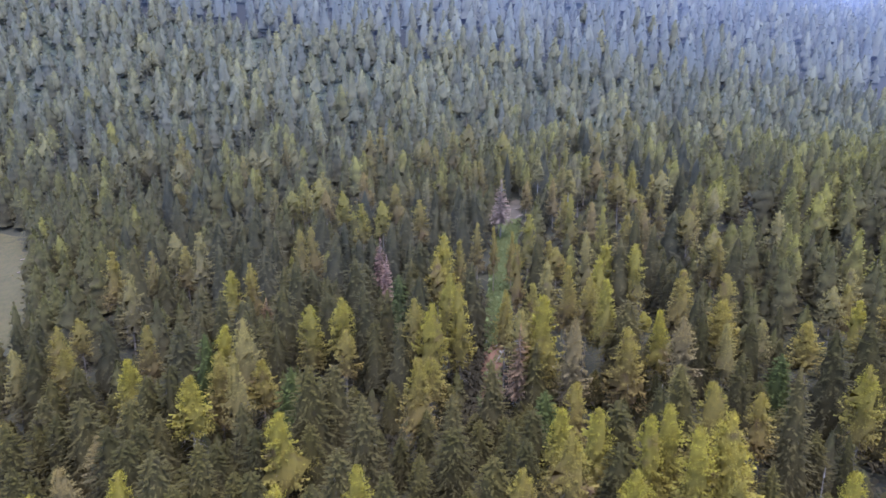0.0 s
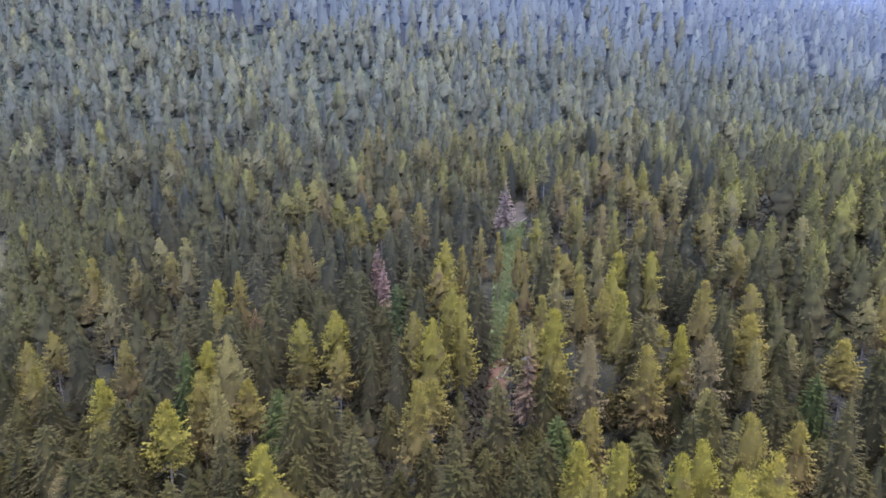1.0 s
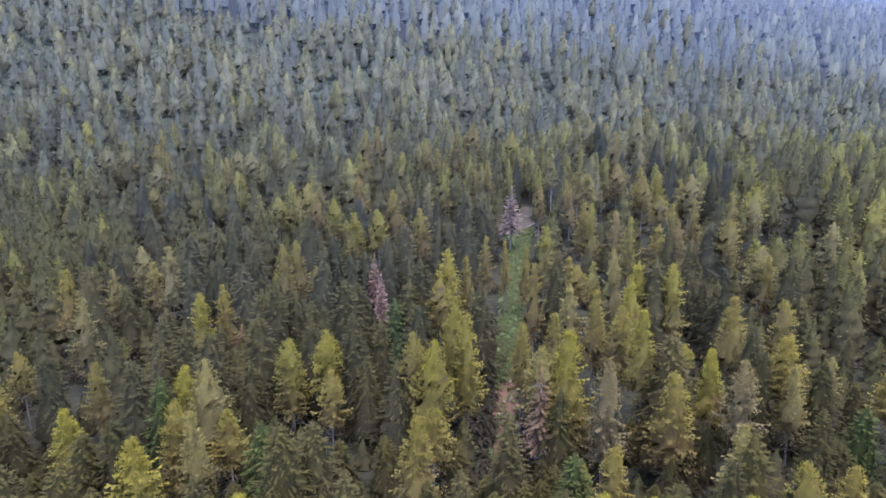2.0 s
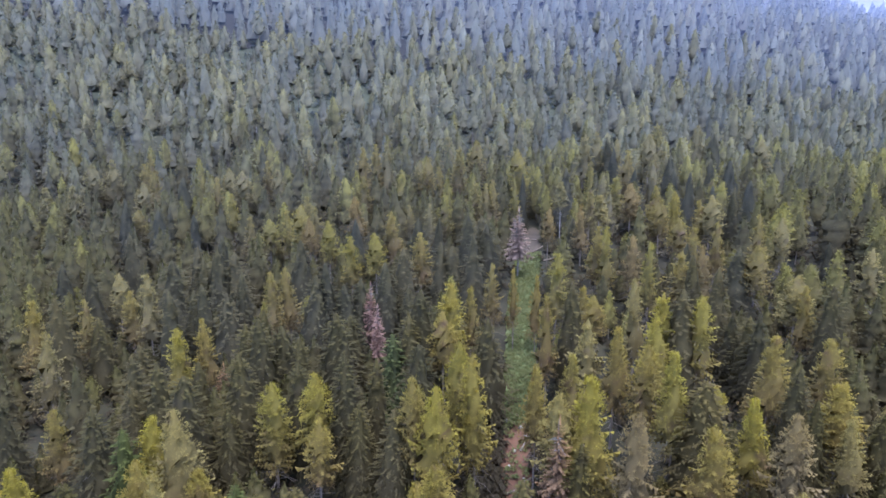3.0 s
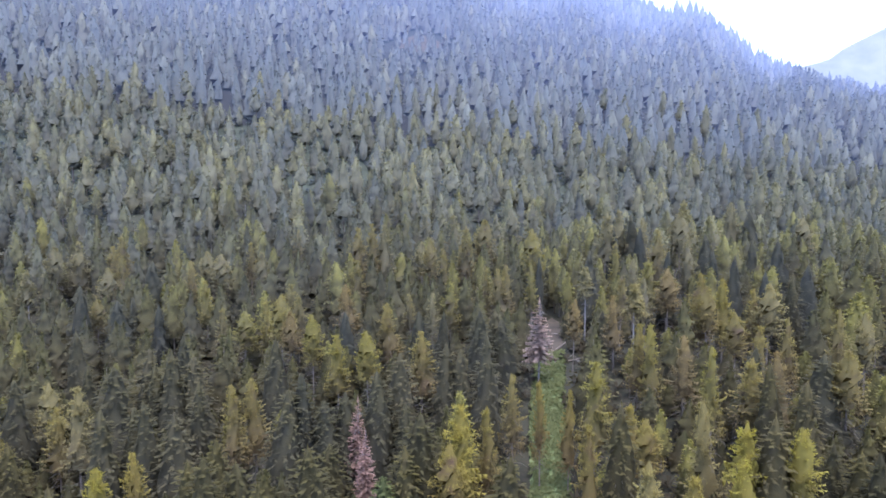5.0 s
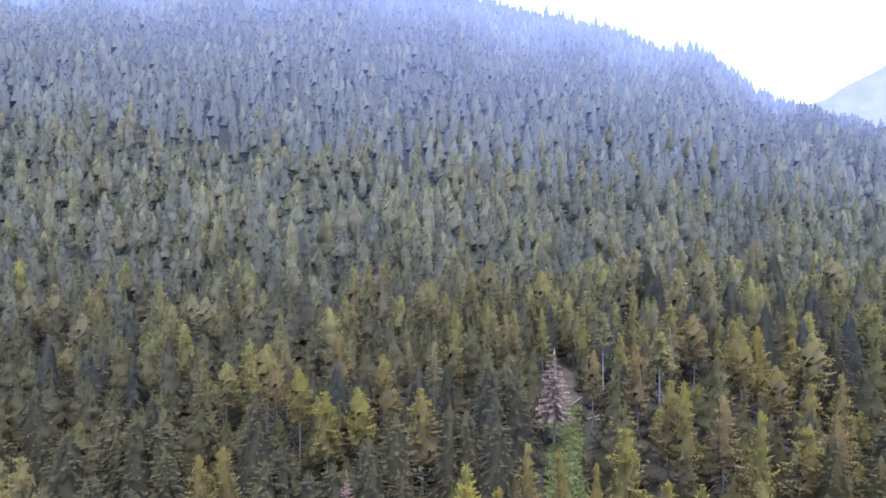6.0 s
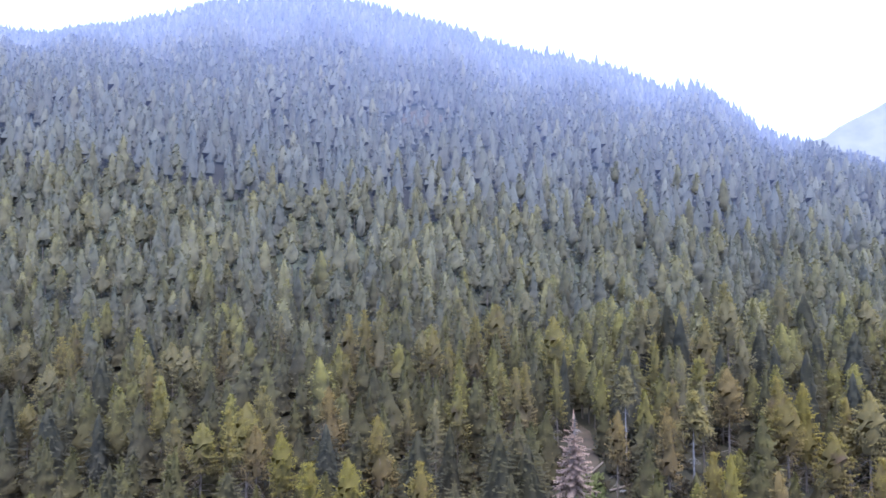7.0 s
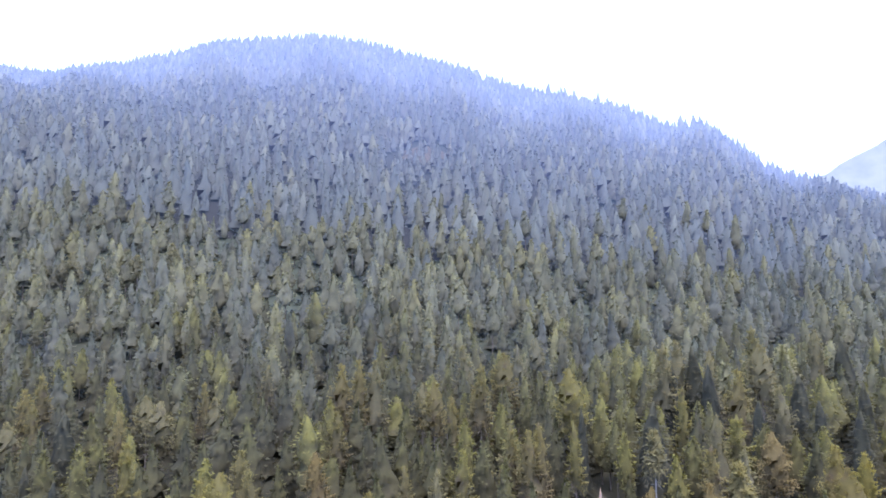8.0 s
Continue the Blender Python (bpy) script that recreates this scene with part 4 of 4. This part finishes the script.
def stand(y0, y1, gap, tries):
    """Random spots between two lines across the slope, no two closer than gap."""
    spots = []
    for i in range(tries):
        y = math.sqrt(fill_rng.uniform(y0 * y0, y1 * y1))
        x = fill_rng.uniform(-1, 1) * seen_width(y)
        thick = 1.0 + 0.28 * math.sin(x * 0.071 + 3 * math.sin(y * 0.023)) * math.sin(y * 0.083 + 2 * math.sin(x * 0.031)) + fill_rng.uniform(-0.22, 0.12)
        if in_clearing(x, y) or crowded(x, y, gap * thick):
            continue
        remember(x, y)
        spots.append((x, y))
    return spots


def larch_share(x, y):
    return 0.08 + 0.34 * float(smooth((x + 30) / 70)) + 0.12 * math.sin(x * 0.05 + 2) * math.sin(y * 0.04)


counts = dict(spruce=0, larch=0)
rest = []
for x, y in sorted(stand(46, 240, 6.2, 12000), key=lambda spot: spot[1]):
    near = min((px - x) ** 2 + (py - y) ** 2 for px, py in masters)
    tall = fill_rng.triangular(6.0, 13.0, 10.0) if near < 81 else fill_rng.triangular(12.0, 22.0, 18.5)
    if fill_rng.random() < larch_share(x, y) * (0.35 if near < 81 else 1.0):
        kind = fill_rng.choice((GREEN_LARCH, GREEN_LARCH, DULL_LARCH, DULL_LARCH, BRIGHT_LARCH))
        sort = "larch"
    else:
        kind = fill_rng.choice((SPRUCE,) * 7 + (BROWN_SPRUCE,))
        sort = "spruce"
    if counts[sort] < (130 if sort == "spruce" else 60) and abs(x) < 0.74 * y + 10 and y < 150:
        counts[sort] += 1
        plant(kind, (x, y, tall), detail="crowns")
    else:
        rest.append((x, y, tall, sort))


for x, y in stand(58, 215, 4.6, 2100):
    rest.append((x, y, fill_rng.triangular(4.0, 9.0, 6.0), "sapling"))


# ---- woods that nobody could count ----
def wood(name, label, spots, shapes, mats, seed):
    """Many trees as one mesh: each spot takes one of the shapes (crown and trunk), turned and scaled."""
    rng = np.random.default_rng(seed)
    V, T, I, N, tone, air_haze, rise = [], [], [], [], [], [], []
    at = 0
    for x, y, h, sort in spots:
        options = shapes[sort]
        cv, ct, tv, tt, cn, tn = options[rng.integers(len(options))]
        a, wide = rng.uniform(0, 6.283), (h / HIGH) ** 0.6 * rng.uniform(0.95, 1.35)
        ca, sa = math.cos(a) * wide, math.sin(a) * wide
        z = float(ground_z(x, y))
        # saplings take the darkest tones, so the gaps between trees read as shade
        own = 0.3 + 0.7 * rng.uniform(0.0, 1.0) ** 1.6 if sort == "larch" else rng.uniform(0.0, 0.1 if sort == "sapling" else 0.28)
        # painted haze grows with distance up the slope
        haze_share = (0.03 + 0.97 * float(smooth((y - 150) / 300))) * (rng.uniform(0.25, 0.65) if sort == "larch" else rng.uniform(0.3, 0.65))
        for v, t, m, nn in ((cv, ct, 0, cn), (tv, tt, 1, tn)):
            w = np.full((len(v), 4), 0.3)
            if v.shape[1] == 4:
                w[:, 3] = v[:, 3]
            w[:, 0] = v[:, 0] * ca - v[:, 1] * sa + x
            w[:, 1] = v[:, 0] * sa + v[:, 1] * ca + y
            w[:, 2] = v[:, 2] * h / HIGH + z
            V.append(w)
            T.append(t + at)
            I.append(np.full(len(t), m))
            tone.append(np.full(len(v), own))
            air_haze.append(np.full(len(v), haze_share))
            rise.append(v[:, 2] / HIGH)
            q = np.empty_like(nn)
            q[:, 0] = nn[:, 0] * math.cos(a) - nn[:, 1] * math.sin(a)
            q[:, 1] = nn[:, 0] * math.sin(a) + nn[:, 1] * math.cos(a)
            q[:, 2] = nn[:, 2]
            N.append(q)
            at += len(v)
    ob = new(name, mesh_of(name, np.concatenate(V), np.concatenate(T), mats, np.concatenate(I), np.concatenate(tone), False, np.concatenate(N), np.concatenate(air_haze), np.concatenate(rise)))
    return tagged(ob, label, "forest", kind="stuff")


def pole(low, high, foot, sides=4):
    return taper([(0, 0, -0.5), (0, 0, low * HIGH), (0, 0, high * HIGH)], (foot, foot * 0.8, 0.04), sides)


def wood_shape(crown, trunk, up, soft=0.62):
    """Crown and trunk with their normals, ready to be repeated in a wood."""
    tris, normals = turned_out(crown[0], crown[1], up, soft)
    round_out = trunk[0] * np.array((1.0, 1.0, 0.0))
    round_out /= np.linalg.norm(round_out, axis=1, keepdims=True) + 1e-6
    return crown[0], tris, trunk[0], trunk[1], normals, round_out


mid_shapes = dict(
    spruce=[wood_shape(lumpy_crown(s, 0.06, w, 0.82, 8, 11, 230, 0.62, 0.85, 0.66, 0.24, 0.14), pole(0.4, 0.95, 0.22), 0.6, 0.6) for s, w in ((101, 5.2), (102, 4.5), (103, 5.8), (104, 4.9), (105, 4.3))],
    larch=[wood_shape(lumpy_crown(s, b, w, 0.6, 8, 8, 260, 0.55, 0.4, 0.64, 0.28), pole(0.5, 0.9, 0.2), 0.85, 0.62) for s, b, w in ((111, 0.16, 4.2), (112, 0.26, 3.9), (113, 0.12, 4.5), (114, 0.34, 3.8), (115, 0.22, 4.6))])
mid_shapes["sapling"] = [wood_shape(lumpy_crown(s, 0.0, w, 0.8, 7, 4, 40, 1.0, 0.8, 0.75, 0.25), pole(0.3, 0.9, 0.15, 3), 0.7) for s, w in ((116, 5.4), (117, 4.6), (118, 6.0))]
slope_shapes = dict(
    spruce=[wood_shape(lumpy_crown(s, 0.03, w, 0.8, 7, 10, 170, 0.75, 0.85, 0.68, 0.24, 0.12), pole(0.4, 0.95, 0.22, 3), 0.8, 0.66) for s, w in ((121, 5.2), (122, 4.6), (123, 5.7), (124, 4.4), (125, 4.9))],
    larch=[wood_shape(lumpy_crown(s, b, w, 0.55, 7, 7, 190, 0.7, 0.4, 0.66, 0.28), pole(0.5, 0.9, 0.26, 3), 0.9, 0.66) for s, b, w in ((131, 0.12, 4.7), (132, 0.24, 4.9), (133, 0.06, 4.8), (134, 0.36, 4.6), (135, 0.10, 4.4))])
far_shapes = dict(
    spruce=[wood_shape(lumpy_crown(s, -0.03, w * 1.1, 0.66, 6, 5, 50, 1.1, 0.95, 0.74, 0.25), pole(0.4, 0.9, 0.2, 3), 1.1, 0.92) for s, w in ((141, 4.8), (142, 4.1), (143, 5.4), (144, 4.5), (145, 3.9))],
    larch=[wood_shape(lumpy_crown(s, b, w * 1.1, 0.46, 6, 5, 50, 1.1, 0.8, 0.74, 0.25), pole(0.5, 0.85, 0.2, 3), 1.2, 0.92) for s, b, w in ((151, -0.03, 4.3), (152, 0.0, 3.9), (153, -0.02, 4.8), (154, 0.08, 4.2))])
crest_shapes = dict(
    spruce=[wood_shape(lumpy_crown(s, -0.04, w, 0.6, 6, 3, 10, 1.5, 0.95, 0.85, 0.3), pole(0.3, 0.9, 0.2, 3), 1.2) for s, w in ((161, 5.0), (162, 4.3), (163, 5.6), (164, 4.0))],
    larch=[wood_shape(lumpy_crown(s, b - 0.08, w, 0.5, 6, 3, 10, 1.7, 0.9, 0.85, 0.3), pole(0.5, 0.85, 0.2, 3), 1.3) for s, b, w in ((171, 0.05, 4.6), (172, 0.1, 4.2), (173, 0.12, 4.9))])

slope = []


def stand_out(sort, *spots):
    """Trees of the slope that stand out by their height."""
    for x, y in spots:
        if not crowded(x, y, 3.0):
            remember(x, y)
            slope.append((x, y, fill_rng.uniform(22.5, 26.0), sort))


stand_out("larch", (-97, 342), (-48, 347), (-26, 348), (-85, 350), (-21, 350), (-152, 351), (-71, 356), (-115, 357), (-56, 360), (13, 361), (-60, 364), (47, 370))
stand_out("larch", (-107, 374), (35, 375), (159, 377), (171, 377), (-23, 380), (-11, 380), (153, 381), (-120, 382), (-0, 383), (40, 383), (100, 384), (-157, 384))
stand_out("larch", (-54, 386), (-130, 387), (-171, 388), (-76, 389), (-193, 389), (-19, 390), (-107, 391), (-59, 392), (-149, 393), (108, 395), (-49, 396), (-145, 397))
stand_out("larch", (-13, 399), (-98, 401), (-157, 401), (-29, 404), (17, 405), (-211, 405), (-33, 407), (-8, 408), (-107, 409), (-40, 411), (-199, 414), (-20, 418))
stand_out("larch", (49, 420), (-181, 421), (85, 422), (171, 423), (186, 424), (44, 427), (-126, 429), (-152, 430), (-29, 437), (-62, 442), (-41, 444), (113, 446))
stand_out("larch", (-56, 448), (-74, 449), (-237, 450), (-248, 452), (-191, 453), (98, 454), (211, 455), (-177, 457), (120, 458), (35, 459), (85, 459), (41, 460))
stand_out("larch", (132, 460), (-22, 460), (-42, 460), (4, 463), (58, 465), (172, 466), (-214, 466), (-224, 466), (31, 468), (-9, 470), (-123, 471), (80, 471))
stand_out("larch", (-109, 472), (68, 474), (14, 474), (157, 474), (-52, 475), (-201, 475), (-169, 476), (119, 477), (205, 480), (-63, 483), (30, 484), (-125, 487))
stand_out("larch", (171, 488), (147, 490), (42, 491), (223, 491), (117, 491), (-23, 494), (-0, 494), (59, 496), (-14, 499), (89, 501), (252, 501), (-9, 505))
stand_out("larch", (-36, 505), (7, 511), (181, 518), (125, 524), (166, 526), (222, 528), (112, 531), (155, 531))
stand_out("spruce", (-37, 374), (116, 386), (-145, 405), (96, 410), (149, 411), (141, 417), (10, 420), (34, 422), (79, 422), (70, 425), (-94, 434), (58, 438))
stand_out("spruce", (202, 514))

for x, y in stand(240, 335, 7.0, 14000):
    rest.append((x, y, fill_rng.triangular(12, 22, 17.5), "larch" if fill_rng.random() < larch_share(x, y) + 0.2 else "spruce"))
valley = []
for i in range(1500):
    x, y = fill_rng.uniform(-85, 85), fill_rng.uniform(-45, 48)
    if not crowded(x, y, 8.2):
        remember(x, y)
        valley.append((x, y, fill_rng.triangular(9, 21, 17), "larch" if fill_rng.random() < larch_share(x, y) else "spruce"))
wood("valley_wood", "mixed spruce and larch wood on the valley floor", valley, slope_shapes, [M_MIX, M_LARCH_TRUNK], 9)
slope += [(x, y, fill_rng.triangular(11, 23, 17), "larch" if fill_rng.random() < 0.62 else "spruce") for x, y in stand(335, FAR_Y, 8.2, 26000)]
# the two woods mingle where they meet
grown = [spot for spot in rest + slope if 270 < spot[1] < 410]
mingled = set(grown)
rest = [spot for spot in rest if spot not in mingled]
slope = [spot for spot in slope if spot not in mingled]
for spot in grown:
    (slope if fill_rng.random() < float(smooth((spot[1] - 270) / 140)) else rest).append(spot)
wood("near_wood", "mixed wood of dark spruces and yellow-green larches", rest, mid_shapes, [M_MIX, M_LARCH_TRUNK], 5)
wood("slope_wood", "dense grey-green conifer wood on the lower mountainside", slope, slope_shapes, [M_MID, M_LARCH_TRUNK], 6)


def mountain_stand(y0, y1, gap, tries):
    spots = []
    for x, y in stand(y0, y1, gap, tries):
        out_y = y - VIEW_Y
        az = (x + 3) / out_y
        if abs(az) < 0.86 and out_y < float(np.interp(az, FAR_AZ, FAR_D)) + 30:
            share = 0.45 + 0.35 * math.sin(x * 0.021 + 1) * math.sin(y * 0.017)
            tall = fill_rng.triangular(12, 30, 24)
            if 545 < y < 640 and -56 < x < 4:
                tall *= 0.5
            spots.append((x, y, tall, "larch" if fill_rng.random() < share else "spruce"))
    return spots


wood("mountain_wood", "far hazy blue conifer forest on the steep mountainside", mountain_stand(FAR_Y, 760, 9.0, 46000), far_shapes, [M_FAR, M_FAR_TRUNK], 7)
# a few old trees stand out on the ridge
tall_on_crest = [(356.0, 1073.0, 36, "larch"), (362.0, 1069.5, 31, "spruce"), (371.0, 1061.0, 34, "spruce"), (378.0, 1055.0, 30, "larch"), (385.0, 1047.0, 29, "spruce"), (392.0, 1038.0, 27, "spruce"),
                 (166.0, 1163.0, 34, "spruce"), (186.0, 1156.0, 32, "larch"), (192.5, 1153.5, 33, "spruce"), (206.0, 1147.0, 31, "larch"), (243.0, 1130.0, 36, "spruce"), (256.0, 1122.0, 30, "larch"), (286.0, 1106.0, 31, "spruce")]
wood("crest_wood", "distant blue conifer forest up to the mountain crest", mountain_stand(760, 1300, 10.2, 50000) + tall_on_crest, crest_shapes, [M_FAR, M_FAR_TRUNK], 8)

# ---- undergrowth in the clearing ----
def undergrowth(name, label, spots, mat, size, seed, leaves=7):
    rng = np.random.default_rng(seed)
    verts, tris, tone, air_haze = [], [], [], []
    for x, y in spots:
        z = float(ground_z(x, y)) + 0.15
        # scrub colour takes on painted haze with distance too
        haze_share = float(smooth((y - 230) / 230))
        own = rng.uniform(0, 1)
        for k in range(leaves):
            a = 6.283 * k / leaves + rng.uniform(-0.4, 0.4)
            ln = size * rng.uniform(0.6, 1.3)
            d, s = np.array((math.cos(a), math.sin(a), 0)), np.array((-math.sin(a), math.cos(a), 0))
            p = np.array((x, y, z))
            b = len(verts)
            up = np.array((0, 0, ln * rng.uniform(0.5, 0.9)))
            verts += [p, p + d * ln * 0.55 + s * ln * 0.2 + up, p + d * ln * 0.55 - s * ln * 0.2 + up, p + d * ln + 0.55 * up]
            tris += [(b, b + 1, b + 2), (b + 1, b + 3, b + 2)]
            tone += [own] * 4
            air_haze += [haze_share] * 4
    ob = new(name, mesh_of(name, verts, tris, [mat], None, tone, air_haze=air_haze))
    return tagged(ob, label, "undergrowth", kind="stuff")


fern_rng = random.Random(9)
fern_spots = []
for i in range(1500):
    y = fern_rng.uniform(153, 229)
    fern_spots.append((strip_x(y) + fern_rng.uniform(-1.05, 1.05) * strip_half(y), y))
for i in range(110):
    y = fern_rng.uniform(124, 153)
    fern_spots.append((strip_x(y) + fern_rng.uniform(-1.2, 1.2) * strip_half(y), y))
undergrowth("ferns", "fresh green ferns and low shrubs covering the clearing", fern_spots, M_FERN, 0.8, 12)

scrub_spots = []
for i in range(4200):
    y = math.sqrt(fern_rng.uniform(50 ** 2, 250 ** 2))
    x = fern_rng.uniform(-1, 1) * seen_width(y)
    if not in_clearing(x, y, 0.4):
        scrub_spots.append((x, y))
for i in range(420):
    y = fern_rng.uniform(110, 158)
    scrub_spots.append((strip_x(y) + fern_rng.choice((-1, 1)) * (strip_half(y) + fern_rng.uniform(0.2, 7)), y))
undergrowth("undergrowth", "dark olive saplings and bilberry shrubs on the forest floor", scrub_spots, M_SCRUB, 1.9, 14)
slope_scrub = []
for i in range(5200):
    y = math.sqrt(fern_rng.uniform(285 ** 2, 480 ** 2))
    slope_scrub.append((fern_rng.uniform(-1, 1) * seen_width(y), y))
undergrowth("undergrowth", "dark blue-green saplings between the trees of the slope", slope_scrub, M_SLOPE_SCRUB, 2.2, 15, 7)

M_STONE = patch_material("pale_stone", (0.24, 0.23, 0.20), (0.34, 0.32, 0.28), (0.20, 0.19, 0.16))
M_CUT_WOOD = bark("cut_wood", (0.30, 0.23, 0.16), (0.45, 0.36, 0.26))


def boulder(x, y, size, seed):
    """A rounded, chipped stone half sunk in the soil."""
    rng = np.random.default_rng(seed)
    bm = bmesh.new()
    bmesh.ops.create_icosphere(bm, subdivisions=2, radius=1.0)
    for v in bm.verts:
        v.co *= 1 + 0.16 * math.sin(5 * v.co.x + seed) * math.sin(4 * v.co.y) + rng.uniform(-0.06, 0.06)
        v.co = Vector((v.co.x * size, v.co.y * size * 0.8, v.co.z * size * 0.6))
    me = bpy.data.meshes.new("boulder")
    bm.to_mesh(me)
    bm.free()
    me.materials.append(M_STONE)
    ob = new("boulder", me)
    ob.matrix_basis = pose(x, y, float(ground_z(x, y)) + 0.22 + size * 0.2, 0, 0, rng.uniform(0, 360))
    return tagged(ob, "pale chipped boulder on the bare soil", "boulder", "boulders on the soil")


for k, (bx, by, bs) in enumerate(((11.3, 154.6, 0.75), (13.9, 152.6, 0.5), (14.6, 150.4, 0.35), (12.2, 147.0, 0.4), (10.8, 143.5, 0.35), (13.2, 140.0, 0.45), (31.0, 221.5, 0.6), (33.0, 220.2, 0.45))):
    boulder(bx, by, bs, k)


def felled_log(x, y, length, radius, turn_deg, seed):
    """A cut trunk with paler sawn ends, lying on the slope."""
    base = new("felled_log")
    dx, dy = math.cos(radians(turn_deg)) * length / 2, math.sin(radians(turn_deg)) * length / 2
    ends = [np.array((x + s * dx, y + s * dy, float(ground_z(x + s * dx, y + s * dy)) + 0.2 + radius)) for s in (-1, 1)]
    mid = Vector((ends[0] + ends[1]) / 2)
    base.matrix_basis = Matrix.Translation(mid)
    a, b = ends[0] - np.array(mid), ends[1] - np.array(mid)
    stem = new("stem", mesh_of("stem", *taper([a, a * 0.3 + b * 0.7, b], (radius, radius * 0.92, radius * 0.8), 9), [M_TRUNK]))
    stem.parent = base
    for e, r in ((a, radius * 0.97), (b, radius * 0.78)):
        cap = new("sawn_end", mesh_of("sawn_end", *taper([e * 0.985, e * 1.004, e * 1.005], (r, r, 0.01), 9), [M_CUT_WOOD]))
        cap.parent = base
    return tagged(base, "felled log with pale sawn ends on the soil", "log", "felled logs")


for k, (lx, ly, ll, lr, lt) in enumerate(((14.5, 148.8, 5.0, 0.22, 60), (11.6, 137.5, 4.0, 0.2, 20), (31.5, 223.0, 6.0, 0.22, 15), (28.5, 232.0, 5.0, 0.2, 50), (30.0, 240.5, 5.5, 0.2, -20), (-152.0, 226.0, 7.0, 0.25, 20), (-146.0, 214.0, 6.0, 0.25, 35))):
    felled_log(lx, ly, ll, lr, lt, k)

# ---- far mountain across the valley ----
def far_mountain():
    az = np.linspace(0.40, 2.2, 90)
    el = np.interp(az, (0.40, 0.571, 0.635, 0.70, 0.85, 1.1, 1.5, 2.2), (0.12, 0.204, 0.235, 0.272, 0.36, 0.42, 0.36, 0.25))
    verts = []
    rows = 14
    for i, a in enumerate(az):
        for k in range(rows):
            f = k / (rows - 1)
            d = 2300 + 500 * f
            top = 62 + el[i] * 2800 + 10 * math.sin(i * 1.7) + 6 * math.sin(i * 4.1)
            verts.append((-3 + a * d, VIEW_Y + d, -70 + (top + 70) * f + 22 * math.sin(i * 0.6 + k * 0.9) * math.sin(math.pi * f)))
    faces = [(i * rows + k, (i + 1) * rows + k, (i + 1) * rows + k + 1, i * rows + k + 1) for i in range(len(az) - 1) for k in range(rows - 1)]
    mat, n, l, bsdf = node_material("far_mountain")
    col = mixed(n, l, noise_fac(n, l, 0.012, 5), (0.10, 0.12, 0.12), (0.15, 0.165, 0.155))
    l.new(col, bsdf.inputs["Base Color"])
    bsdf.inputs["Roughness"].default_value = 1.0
    # the haze in front of the mountain, put in as a pale glow
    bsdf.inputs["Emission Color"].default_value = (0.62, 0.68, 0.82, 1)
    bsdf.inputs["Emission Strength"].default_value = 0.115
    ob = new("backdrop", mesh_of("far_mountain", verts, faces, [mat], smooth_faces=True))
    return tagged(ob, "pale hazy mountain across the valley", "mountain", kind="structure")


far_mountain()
